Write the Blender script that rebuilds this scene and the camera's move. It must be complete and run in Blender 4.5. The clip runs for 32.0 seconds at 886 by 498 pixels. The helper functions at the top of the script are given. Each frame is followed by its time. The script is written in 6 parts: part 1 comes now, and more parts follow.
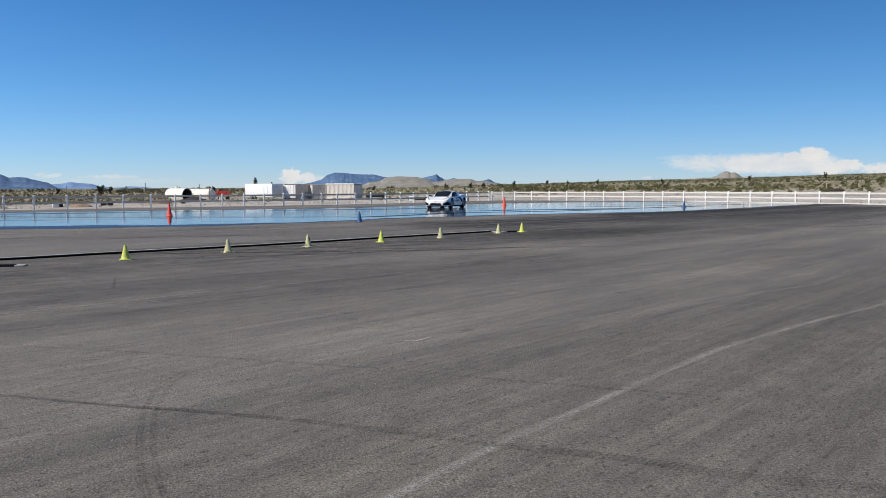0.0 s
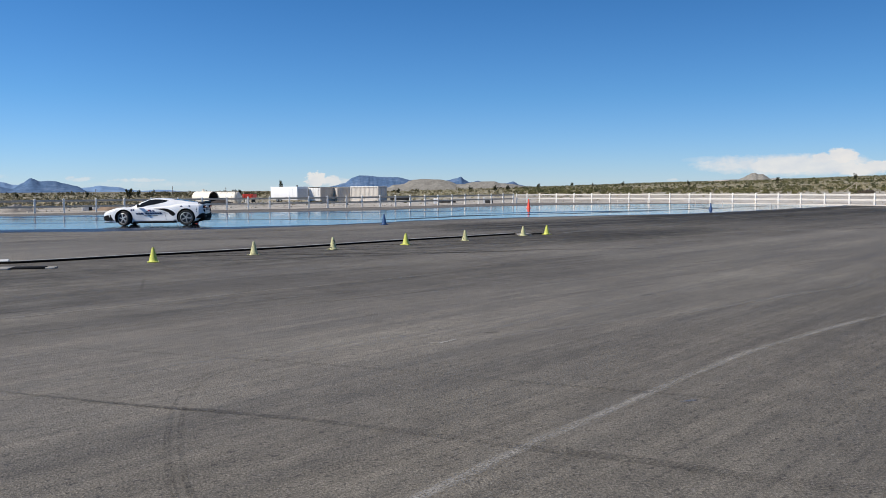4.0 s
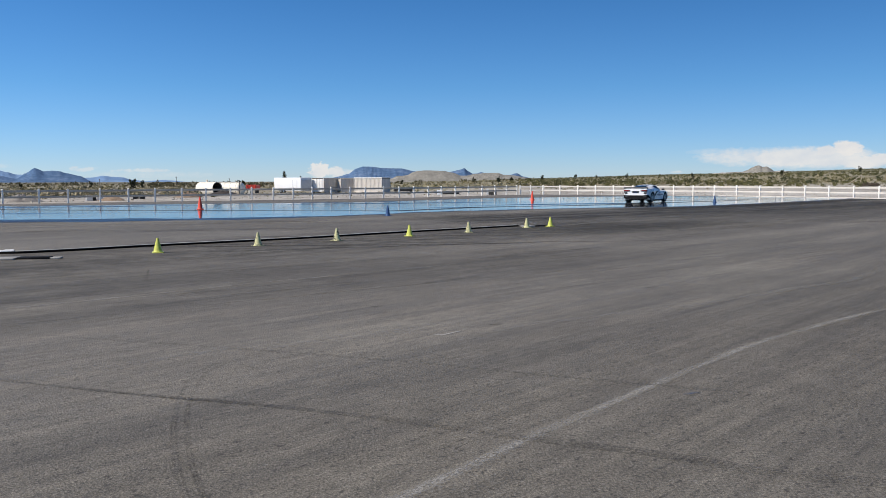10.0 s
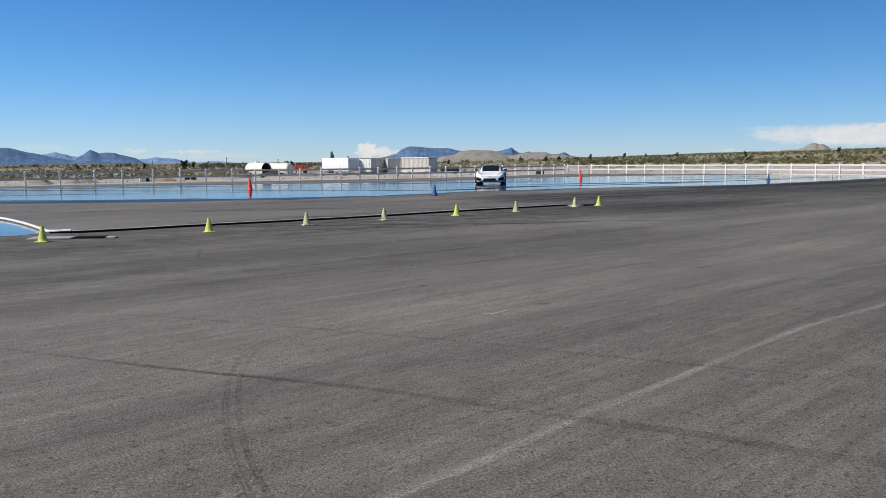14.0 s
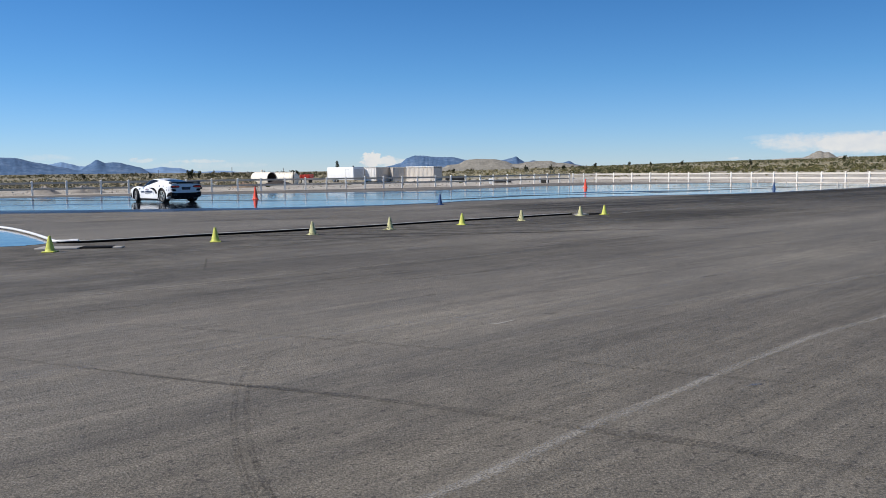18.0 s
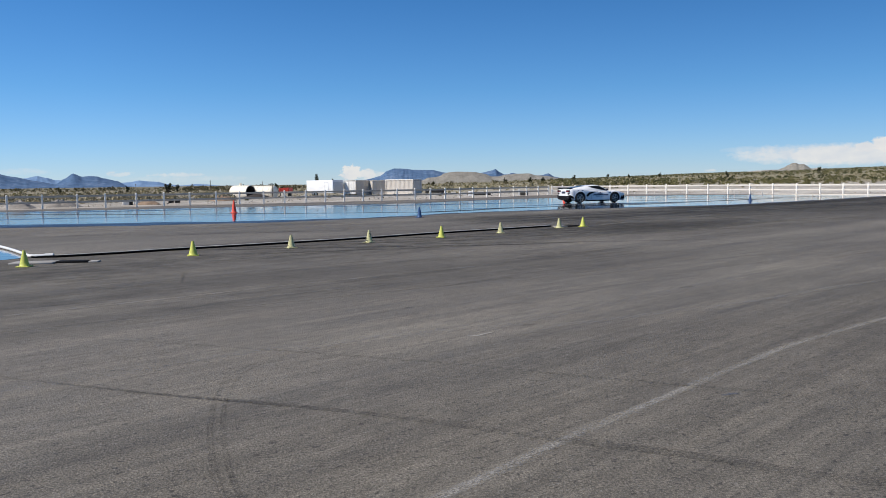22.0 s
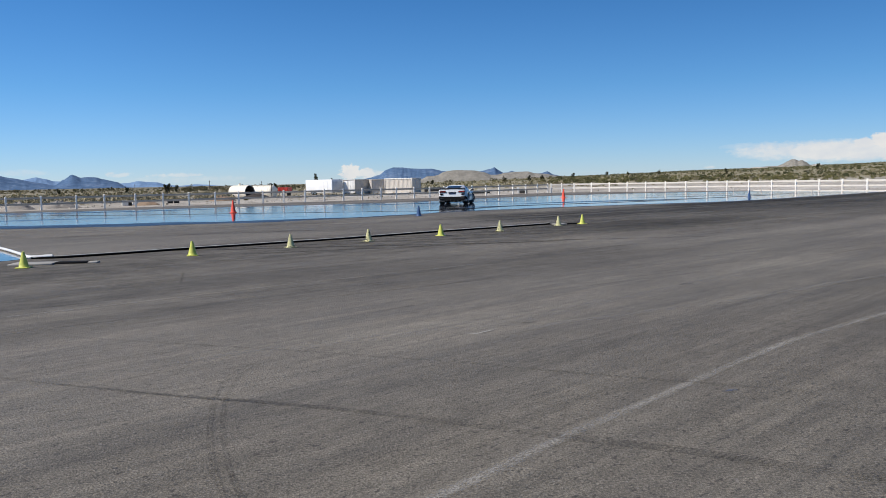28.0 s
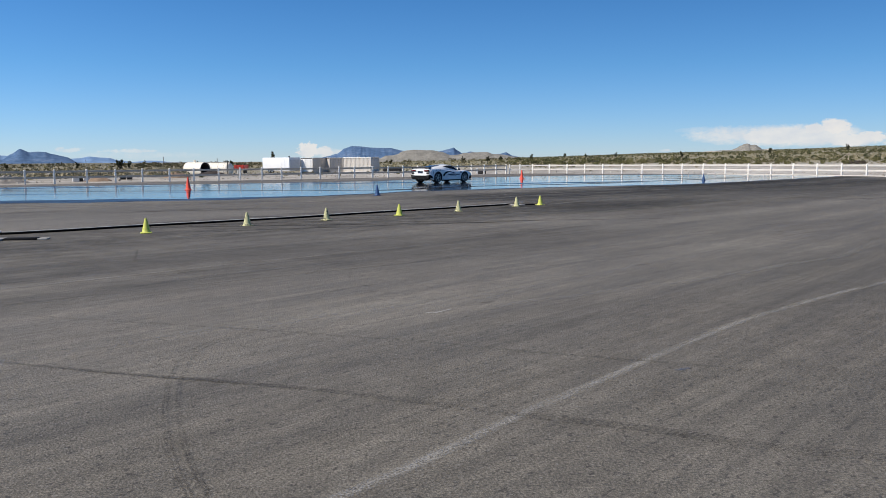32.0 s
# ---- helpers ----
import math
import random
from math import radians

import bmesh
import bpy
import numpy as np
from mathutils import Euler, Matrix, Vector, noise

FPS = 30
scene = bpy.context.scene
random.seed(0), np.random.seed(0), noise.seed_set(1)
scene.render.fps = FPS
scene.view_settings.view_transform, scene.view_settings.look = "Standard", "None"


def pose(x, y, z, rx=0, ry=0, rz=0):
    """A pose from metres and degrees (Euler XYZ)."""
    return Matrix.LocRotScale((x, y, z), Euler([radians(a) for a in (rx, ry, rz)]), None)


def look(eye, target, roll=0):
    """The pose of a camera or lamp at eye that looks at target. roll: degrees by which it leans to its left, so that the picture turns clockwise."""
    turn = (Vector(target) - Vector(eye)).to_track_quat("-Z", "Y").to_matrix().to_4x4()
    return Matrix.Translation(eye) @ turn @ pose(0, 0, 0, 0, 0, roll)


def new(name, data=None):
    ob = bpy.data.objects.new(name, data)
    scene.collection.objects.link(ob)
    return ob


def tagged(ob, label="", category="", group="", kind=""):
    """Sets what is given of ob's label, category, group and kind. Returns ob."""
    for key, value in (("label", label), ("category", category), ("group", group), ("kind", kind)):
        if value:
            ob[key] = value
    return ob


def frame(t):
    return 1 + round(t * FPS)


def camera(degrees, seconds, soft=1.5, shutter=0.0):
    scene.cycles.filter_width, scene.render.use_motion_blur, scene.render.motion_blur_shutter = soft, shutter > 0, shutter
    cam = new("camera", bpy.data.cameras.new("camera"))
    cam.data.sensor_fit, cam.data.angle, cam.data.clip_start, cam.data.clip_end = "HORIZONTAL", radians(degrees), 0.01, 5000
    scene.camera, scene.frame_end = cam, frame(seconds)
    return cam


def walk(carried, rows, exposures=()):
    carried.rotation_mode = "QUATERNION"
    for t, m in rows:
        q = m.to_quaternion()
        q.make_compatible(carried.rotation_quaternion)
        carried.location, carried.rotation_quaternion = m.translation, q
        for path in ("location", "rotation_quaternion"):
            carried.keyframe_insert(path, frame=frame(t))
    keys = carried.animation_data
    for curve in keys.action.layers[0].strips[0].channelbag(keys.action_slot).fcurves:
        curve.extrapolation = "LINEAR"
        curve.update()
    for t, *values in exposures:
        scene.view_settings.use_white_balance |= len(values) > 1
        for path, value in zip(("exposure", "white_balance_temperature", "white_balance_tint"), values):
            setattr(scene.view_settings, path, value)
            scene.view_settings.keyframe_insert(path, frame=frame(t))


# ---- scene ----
# ---- tuned values ----
EXPOSURE = 0.0
SKY, SUN, CLOUD_LIGHT = 0.110, 4.85, 0.80
SKY_TONE = [(0.0, (0.64, 0.83, 1.25)), (0.03, (0.54, 0.80, 1.21)), (0.07, (0.415, 0.76, 1.13)), (0.14, (0.31, 0.69, 1.06)), (0.23, (0.28, 0.65, 1.02)), (0.5, (0.46, 0.67, 0.90)), (1.0, (0.54, 0.68, 0.86))]
WATER_ROUGH, WATER_WAVE = 0.012, 0.0040
# clouds: bearing, height, half width, half height (degrees), cut, softness, raggedness, density
CLOUDS = [
    (26.6, 1.42, 4.1, 0.80, 0.15, 0.54, 1.25, 0.88),
    (22.6, 1.50, 3.5, 0.70, 0.15, 0.75, 1.6, 0.74),
    (29.6, 1.10, 1.9, 0.52, 0.15, 0.40, 2.0, 0.92),
    (28.75, 1.93, 1.05, 0.6, 0.15, 0.31, 2.13, 1.0),
    (27.6, 1.8, 0.9, 0.4, 0.15, 0.36, 2.13, 0.95),
    (30.7, 1.22, 1.1, 0.46, 0.15, 0.36, 2.51, 0.95),
    (33.4, 1.0, 2.6, 0.5, 0.15, 0.54, 2.26, 0.9),
    (38.5, 1.1, 3.2, 0.6, 0.15, 0.54, 2.01, 0.9),
    (20.9, 1.84, 2.4, 0.3, 0.3, 1.08, 1.5, 0.5),
    (-5.85, 0.76, 0.95, 0.58, 0.17, 0.29, 3.01, 0.92),
    (-4.9, 0.66, 0.95, 0.44, 0.19, 0.42, 2.76, 0.85),
    (-4.0, 0.6, 1.0, 0.26, 0.3, 0.72, 2.26, 0.6),
    (-21.0, 0.84, 1.0, 0.22, 0.25, 0.6, 4.4, 0.5),
    (-17.3, 0.74, 2.0, 0.18, 0.2, 0.72, 4.2, 0.5),
    (-16.5, 0.45, 4.5, 0.3, 0.45, 1.08, 2.76, 0.35),
    (-26.5, 1.0, 2.0, 0.3, 0.4, 0.96, 2.76, 0.4),
    (18.4, 0.55, 0.5, 0.13, 0.35, 0.6, 2.51, 0.6),
]

# ---- the camera: carried by hand, standing on the dry asphalt beside the wet skid pad ----
# seconds, bearing to the right of +y, pitch, roll (degrees), place (metres)
CAMERA_ROWS = [
    (0.0, 4.559, -4.343, -0.220, 0.019, 0.004, 1.554),
    (0.5, 4.156, -4.273, -0.237, 0.016, 0.003, 1.554),
    (1.0, 3.860, -4.271, -0.320, 0.021, -0.001, 1.555),
    (1.5, 3.522, -4.300, -0.379, 0.017, -0.000, 1.555),
    (2.0, 3.223, -4.245, -0.389, 0.020, -0.007, 1.555),
    (2.5, 3.113, -4.088, -0.364, 0.021, -0.011, 1.555),
    (3.0, 2.968, -4.030, -0.368, 0.019, -0.009, 1.556),
    (3.5, 2.844, -4.020, -0.360, 0.017, -0.003, 1.551),
    (5.5, 2.949, -5.035, -0.403, 0.016, 0.002, 1.549),
    (6.0, 3.049, -5.081, -0.351, 0.020, -0.003, 1.550),
    (6.5, 3.135, -5.135, -0.482, 0.022, -0.004, 1.550),
    (7.0, 3.234, -5.074, -0.459, 0.016, 0.000, 1.551),
    (7.5, 3.337, -5.063, -0.343, 0.013, 0.001, 1.552),
    (8.0, 3.355, -4.950, -0.239, 0.015, -0.013, 1.557),
    (8.5, 3.291, -4.788, -0.209, 0.017, -0.018, 1.556),
    (9.0, 3.203, -4.672, -0.089, 0.009, -0.011, 1.554),
    (9.5, 2.947, -4.740, -0.128, 0.006, -0.012, 1.555),
    (10.0, 2.631, -4.753, -0.156, 0.004, -0.026, 1.558),
    (10.5, 2.228, -4.694, -0.285, 0.010, -0.032, 1.560),
    (11.0, 1.754, -4.565, -0.420, 0.009, -0.021, 1.559),
    (11.5, 1.105, -4.614, -0.439, 0.006, -0.016, 1.557),
    (12.0, 0.783, -4.745, -0.336, 0.002, -0.009, 1.551),
    (12.5, 0.432, -5.056, -0.223, -0.004, 0.008, 1.543),
    (13.0, 0.000, -5.456, -0.340, -0.003, 0.007, 1.543),
    (13.5, -0.376, -5.888, -0.408, -0.006, 0.014, 1.542),
    (14.0, -0.652, -6.139, -0.458, -0.006, 0.016, 1.543),
    (14.5, -0.839, -6.391, -0.490, -0.009, 0.009, 1.547),
    (16.5, -1.009, -6.007, -0.767, -0.007, -0.003, 1.553),
    (17.0, -0.973, -5.902, -0.801, -0.012, 0.003, 1.551),
    (17.5, -0.963, -5.745, -0.724, -0.013, 0.003, 1.551),
    (18.0, -1.000, -5.518, -0.592, -0.021, 0.004, 1.554),
    (18.5, -0.992, -5.283, -0.627, -0.018, 0.011, 1.552),
    (19.0, -0.914, -5.033, -0.504, -0.020, -0.001, 1.554),
    (19.5, -0.750, -4.857, -0.487, -0.015, -0.004, 1.554),
    (20.0, -0.537, -4.712, -0.600, -0.009, -0.004, 1.553),
    (20.5, -0.337, -4.639, -0.591, -0.008, -0.003, 1.551),
    (21.0, -0.112, -4.601, -0.632, -0.006, -0.002, 1.550),
    (21.5, 0.168, -4.624, -0.707, -0.009, -0.008, 1.551),
    (22.0, 0.411, -4.647, -0.763, -0.006, -0.002, 1.550),
    (22.5, 0.586, -4.623, -0.822, -0.003, -0.004, 1.552),
    (23.0, 0.793, -4.619, -0.932, -0.002, -0.012, 1.551),
    (23.5, 0.817, -4.680, -1.055, -0.000, -0.006, 1.551),
    (24.0, 0.780, -4.688, -1.135, -0.003, -0.012, 1.551),
    (24.5, 0.752, -4.692, -1.202, -0.003, -0.008, 1.550),
    (25.0, 0.650, -4.735, -1.365, -0.001, -0.003, 1.550),
    (25.5, 0.556, -4.774, -1.418, -0.001, -0.002, 1.546),
    (27.5, 0.388, -4.619, -1.069, -0.004, -0.001, 1.548),
    (28.0, 0.438, -4.744, -1.141, -0.002, 0.001, 1.545),
    (28.5, 0.585, -4.801, -1.097, -0.003, -0.002, 1.547),
    (29.0, 0.800, -4.876, -1.041, -0.007, 0.011, 1.545),
    (29.5, 1.027, -5.200, -0.915, -0.013, 0.027, 1.539),
    (30.0, 1.272, -5.707, -0.763, -0.019, 0.041, 1.541),
    (30.5, 1.567, -6.270, -0.561, -0.020, 0.052, 1.533),
    (31.0, 1.867, -6.404, -0.501, -0.017, 0.050, 1.539),
    (31.5, 2.608, -6.310, -0.472, -0.016, 0.026, 1.536),
    (32.0, 3.356, -6.179, -0.384, -0.009, -0.002, 1.540),
]


def view(t, bearing, pitch, roll, x, y, z):
    b, p = radians(bearing), radians(pitch)
    eye = Vector((x, y, z))
    ahead = Vector((math.sin(b) * math.cos(p), math.cos(b) * math.cos(p), math.sin(p)))
    return t, look(eye, eye + ahead * 10, roll)


cam = camera(56.72, 32.0, soft=0.5)
walk(cam, [view(*row) for row in CAMERA_ROWS], exposures=[(0.0, EXPOSURE), (32.0, EXPOSURE)])

# ---- daylight ----
SUN_BEARING, SUN_HEIGHT = 247.0, 43.0      # degrees clockwise from +y, above the horizon


def sun_and_sky():
    world = bpy.data.worlds.new("desert_sky")
    scene.world = world
    world.use_nodes = True
    nt = world.node_tree
    nt.nodes.clear()
    node, link = nt.nodes.new, nt.links.new
    sky = node("ShaderNodeTexSky")
    sky.sky_type, sky.sun_disc = "NISHITA", False
    sky.sun_elevation, sky.sun_rotation = radians(SUN_HEIGHT), radians(SUN_BEARING)
    sky.altitude, sky.air_density, sky.dust_density, sky.ozone_density = 900, 1.0, 0.0, 3.0
    coord = node("ShaderNodeTexCoord")
    split = node("ShaderNodeSeparateXYZ")
    link(coord.outputs["Generated"], split.inputs[0])

    def m(op, a, b=None, c=None, clamp=False):
        n = node("ShaderNodeMath")
        n.operation, n.use_clamp = op, clamp
        for i, v in enumerate((a, b, c)):
            if v is None:
                continue
            if isinstance(v, (int, float)):
                n.inputs[i].default_value = v
            else:
                link(v, n.inputs[i])
        return n.outputs[0]

    bearing = m("MULTIPLY", m("ARCTAN2", split.outputs[0], split.outputs[1]), 57.2958)
    height = m("MULTIPLY", m("ARCSINE", split.outputs[2]), 57.2958)
    place = node("ShaderNodeCombineXYZ")
    link(bearing, place.inputs[0])
    link(m("MULTIPLY", height, 1.7), place.inputs[1])

    def puffs(scale, detail, rough, seed):
        n = node("ShaderNodeTexNoise")
        n.noise_dimensions = "3D"
        n.inputs["Scale"].default_value, n.inputs["Detail"].default_value = scale, detail
        n.inputs["Roughness"].default_value = rough
        off = node("ShaderNodeVectorMath")
        off.operation = "ADD"
        off.inputs[1].default_value = (seed, seed * 0.7, seed * 1.3)
        link(place.outputs[0], off.inputs[0])
        link(off.outputs[0], n.inputs["Vector"])
        return n.outputs[0]

    fine, broad = puffs(2.6, 6, 0.62, 3.0), puffs(0.9, 3, 0.5, 11.0)

    def bank(b0, h0, bw, hw, cut, soft, rough_amount):
        """A heap of cloud round a bearing and a height: an oval, broken at its rim."""
        u = m("DIVIDE", m("SUBTRACT", bearing, b0), bw)
        v = m("DIVIDE", m("SUBTRACT", height, h0), hw)
        u2 = m("MULTIPLY", u, u)
        r = m("ADD", m("MULTIPLY", u2, u2) if bw > 4 else u2, m("MULTIPLY", v, v))
        rim = m("ADD", m("SUBTRACT", 1.0, r), m("MULTIPLY", m("SUBTRACT", m("ADD", m("MULTIPLY", fine, 0.65), m("MULTIPLY", broad, 0.35)), 0.5), rough_amount))
        return m("DIVIDE", m("SUBTRACT", rim, cut), soft, clamp=True)

    banks = CLOUDS
    total = None
    for row in banks:
        one = m("MULTIPLY", bank(*row[:7]), row[7])
        total = one if total is None else m("MAXIMUM", total, one)
    cloud = node("ShaderNodeValToRGB")
    cloud.color_ramp.elements[0].position, cloud.color_ramp.elements[0].color = 0.30, (0.86, 0.885, 0.93, 1)
    cloud.color_ramp.elements[1].position, cloud.color_ramp.elements[1].color = 0.60, (1.0, 0.985, 0.965, 1)
    link(puffs(0.7, 3, 0.5, 23.0), cloud.inputs[0])
    sky_light, cloud_light, mix, out = node("ShaderNodeBackground"), node("ShaderNodeBackground"), node("ShaderNodeMixShader"), node("ShaderNodeOutputWorld")
    # clear dry air: deeper blue overhead, pale blue down to the horizon
    tone = node("ShaderNodeValToRGB")
    stops = SKY_TONE
    while len(tone.color_ramp.elements) < len(stops):
        tone.color_ramp.elements.new(0.5)
    for e, (p, c) in zip(tone.color_ramp.elements, stops):
        e.position, e.color = p, (*c, 1)
    link(m("DIVIDE", height, 90.0, clamp=True), tone.inputs[0])
    tint = node("ShaderNodeMix")
    tint.data_type, tint.blend_type = "RGBA", "MULTIPLY"
    tint.inputs[0].default_value = 1.0
    # dry air scatters less back towards the sun: a little deeper opposite it
    away = m("COSINE", m("MULTIPLY", m("SUBTRACT", bearing, SUN_BEARING - 180.0), 0.0174533))
    deeper = node("ShaderNodeValToRGB")
    for e, p, v in zip(deeper.color_ramp.elements, (0.0, 1.0), (1.04, 0.66)):
        e.position, e.color = p, (v, v, v, 1)
    link(m("MULTIPLY", away, 1.0, clamp=True), deeper.inputs[0])
    clear = node("ShaderNodeMix")
    clear.data_type, clear.blend_type = "RGBA", "MULTIPLY"
    clear.inputs[0].default_value = 1.0
    link(sky.outputs[0], clear.inputs[6])
    link(deeper.outputs[0], clear.inputs[7])
    link(clear.outputs[2], tint.inputs[6])
    link(tone.outputs[0], tint.inputs[7])
    link(tint.outputs[2], sky_light.inputs[0])
    sky_light.inputs[1].default_value = SKY
    link(cloud.outputs[0], cloud_light.inputs[0])
    cloud_light.inputs[1].default_value = CLOUD_LIGHT
    link(total, mix.inputs[0])
    link(sky_light.outputs[0], mix.inputs[1])
    link(cloud_light.outputs[0], mix.inputs[2])
    link(mix.outputs[0], out.inputs[0])

    lamp = bpy.data.lights.new("sun", "SUN")
    lamp.energy, lamp.angle, lamp.color = SUN, radians(0.53), (1.0, 0.925, 0.815)
    b, e = radians(SUN_BEARING), radians(SUN_HEIGHT)
    to_sun = Vector((math.sin(b) * math.cos(e), math.cos(b) * math.cos(e), math.sin(e)))
    ob = new("sun", lamp)
    ob.matrix_world = look(to_sun * 200, (0, 0, 0))


sun_and_sky()

# ---- materials ----
class Nodes:
    """Short writing for one node material."""

    def __init__(self, name):
        self.mat = bpy.data.materials.new(name)
        self.mat.use_nodes = True
        self.nt = self.mat.node_tree
        self.bsdf = self.nt.nodes["Principled BSDF"]
        self.out = self.nt.nodes["Material Output"]

    def node(self, kind, **values):
        n = self.nt.nodes.new(kind)
        for key, value in values.items():
            n.inputs[key].default_value = value
        return n

    def link(self, a, b):
        self.nt.links.new(a, b)

    def where(self, turn=0.0, stretch=(1, 1, 1), world=True):
        """Real-world coordinates, turned about z and stretched."""
        if world:
            src = self.node("ShaderNodeNewGeometry").outputs["Position"]
        else:
            src = self.node("ShaderNodeTexCoord").outputs["Object"]
        mp = self.node("ShaderNodeMapping")
        mp.vector_type = "TEXTURE"
        mp.inputs["Rotation"].default_value = (0, 0, turn)
        mp.inputs["Scale"].default_value = stretch
        self.link(src, mp.inputs["Vector"])
        return mp.outputs[0]

    def noise(self, vec, scale, detail=4, rough=0.55, distort=0.0):
        n = self.node("ShaderNodeTexNoise", Scale=scale, Detail=detail, Roughness=rough, Distortion=distort)
        self.link(vec, n.inputs["Vector"])
        return n.outputs[0]

    def ramp(self, fac, *stops):
        n = self.node("ShaderNodeValToRGB")
        el = n.color_ramp.elements
        while len(el) < len(stops):
            el.new(0.5)
        for e, (p, c) in zip(el, stops):
            e.position = p
            e.color = (c, c, c, 1) if isinstance(c, (int, float)) else (*c, 1)
        self.link(fac, n.inputs[0])
        return n.outputs[0]

    def mix(self, fac, a, b, how="MIX"):
        n = self.node("ShaderNodeMix")
        n.data_type, n.blend_type = "RGBA", how
        for slot, v in ((0, fac), (6, a), (7, b)):
            if isinstance(v, (int, float)):
                n.inputs[slot].default_value = v if slot == 0 else (v, v, v, 1)
            elif isinstance(v, tuple):
                n.inputs[slot].default_value = (*v, 1)
            else:
                self.link(v, n.inputs[slot])
        return n.outputs[2]

    def math(self, op, a, b=0.0, clamp=False):
        n = self.node("ShaderNodeMath")
        n.operation, n.use_clamp = op, clamp
        for i, v in enumerate((a, b)):
            if isinstance(v, (int, float)):
                n.inputs[i].default_value = v
            else:
                self.link(v, n.inputs[i])
        return n.outputs[0]

    def bump(self, height, strength, distance):
        n = self.node("ShaderNodeBump", Strength=strength, Distance=distance)
        self.link(height, n.inputs["Height"])
        self.link(n.outputs[0], self.bsdf.inputs["Normal"])

    def set(self, **values):
        names = {"color": "Base Color", "rough": "Roughness", "metal": "Metallic", "ior": "IOR", "spec": "Specular IOR Level",
                 "coat": "Coat Weight", "coat_rough": "Coat Roughness", "alpha": "Alpha", "glow": "Emission Strength", "glow_color": "Emission Color",
                 "trans": "Transmission Weight"}
        for key, v in values.items():
            slot = self.bsdf.inputs[names[key]]
            if isinstance(v, (int, float)):
                slot.default_value = v
            elif isinstance(v, tuple):
                slot.default_value = (*v, 1)
            else:
                self.link(v, slot)
        return self


def simple(name, color, rough=0.5, metal=0.0, vary=0.12, scale=6.0, world=False, **more):
    """A surface with two scales of unevenness in its colour and gloss."""
    n = Nodes(name)
    w = n.where(world=world)
    a, b = n.noise(w, scale, 5, 0.6), n.noise(w, scale * 9, 3, 0.6)
    shade = n.math("ADD", n.math("MULTIPLY", a, 0.65), n.math("MULTIPLY", b, 0.35))
    lo, hi = tuple(c * (1 - vary) for c in color), tuple(min(1, c * (1 + vary)) for c in color)
    n.set(color=n.ramp(shade, (0.32, lo), (0.68, hi)), metal=metal, rough=n.ramp(a, (0.3, max(0.02, rough * 0.85)), (0.7, min(1, rough * 1.15))), **more)
    return n.mat


PAVING = radians(44.0)      # the paver's lanes run this way from +x


def asphalt_material():
    n = Nodes("worn_asphalt")
    w = n.where()
    lane = n.where(PAVING, (7.0, 0.42, 1))
    lane_wide = n.where(PAVING, (26.0, 2.2, 1))
    grain = n.noise(w, 55, 2, 0.7)
    stones = n.node("ShaderNodeTexVoronoi", Scale=70.0)
    n.link(w, stones.inputs["Vector"])
    patches, streak, band = n.noise(w, 0.22, 4, 0.55), n.noise(lane, 1.0, 5, 0.65), n.noise(lane_wide, 1.0, 3, 0.5)
    base = n.ramp(patches, (0.3, (0.136, 0.120, 0.096)), (0.7, (0.173, 0.155, 0.124)))
    base = n.mix(0.32, base, n.ramp(streak, (0.36, 0.34), (0.5, 0.5), (0.64, 0.68)), "OVERLAY")
    base = n.mix(0.38, base, n.ramp(n.noise(n.where(PAVING, (4.0, 0.10, 1)), 1.0, 4, 0.7), (0.36, 0.32), (0.5, 0.5), (0.64, 0.70)), "OVERLAY")
    base = n.mix(0.85, base, n.ramp(band, (0.40, 0.40), (0.60, 0.60)), "OVERLAY")
    base = n.mix(0.85, base, n.ramp(grain, (0.34, 0.24), (0.5, 0.5), (0.66, 0.78)), "OVERLAY")
    base = n.mix(0.6, base, n.ramp(n.noise(w, 150, 2, 0.7), (0.36, 0.14), (0.5, 0.5), (0.64, 0.88)), "OVERLAY")
    # pits between the stones and pale worn stone tops
    pits = n.noise(n.where(PAVING, (1.6, 1.0, 1)), 24, 3, 0.65)
    base = n.mix(n.ramp(pits, (0.57, 0.0), (0.66, 0.74)), base, (0.035, 0.031, 0.026))
    coarse = n.noise(n.where(PAVING, (2.2, 1.0, 1)), 7, 3, 0.7)
    base = n.mix(0.3, base, n.ramp(coarse, (0.36, 0.34), (0.5, 0.52), (0.64, 0.68)), "OVERLAY")
    flecks = n.noise(n.where(PAVING, (3.2, 1.0, 1)), 2.6, 6, 0.78)
    base = n.mix(0.24, base, n.ramp(flecks, (0.38, 0.30), (0.5, 0.5), (0.62, 0.71)), "OVERLAY")
    base = n.mix(n.ramp(stones.outputs["Color"], (0.86, 0.0), (0.95, 0.7)), base, (0.30, 0.28, 0.245))
    n.set(color=base, rough=n.ramp(streak, (0.3, 0.66), (0.7, 0.80)), spec=0.5)
    n.bump(n.math("ADD", grain, stones.outputs["Distance"]), 0.55, 0.006)
    return n.mat


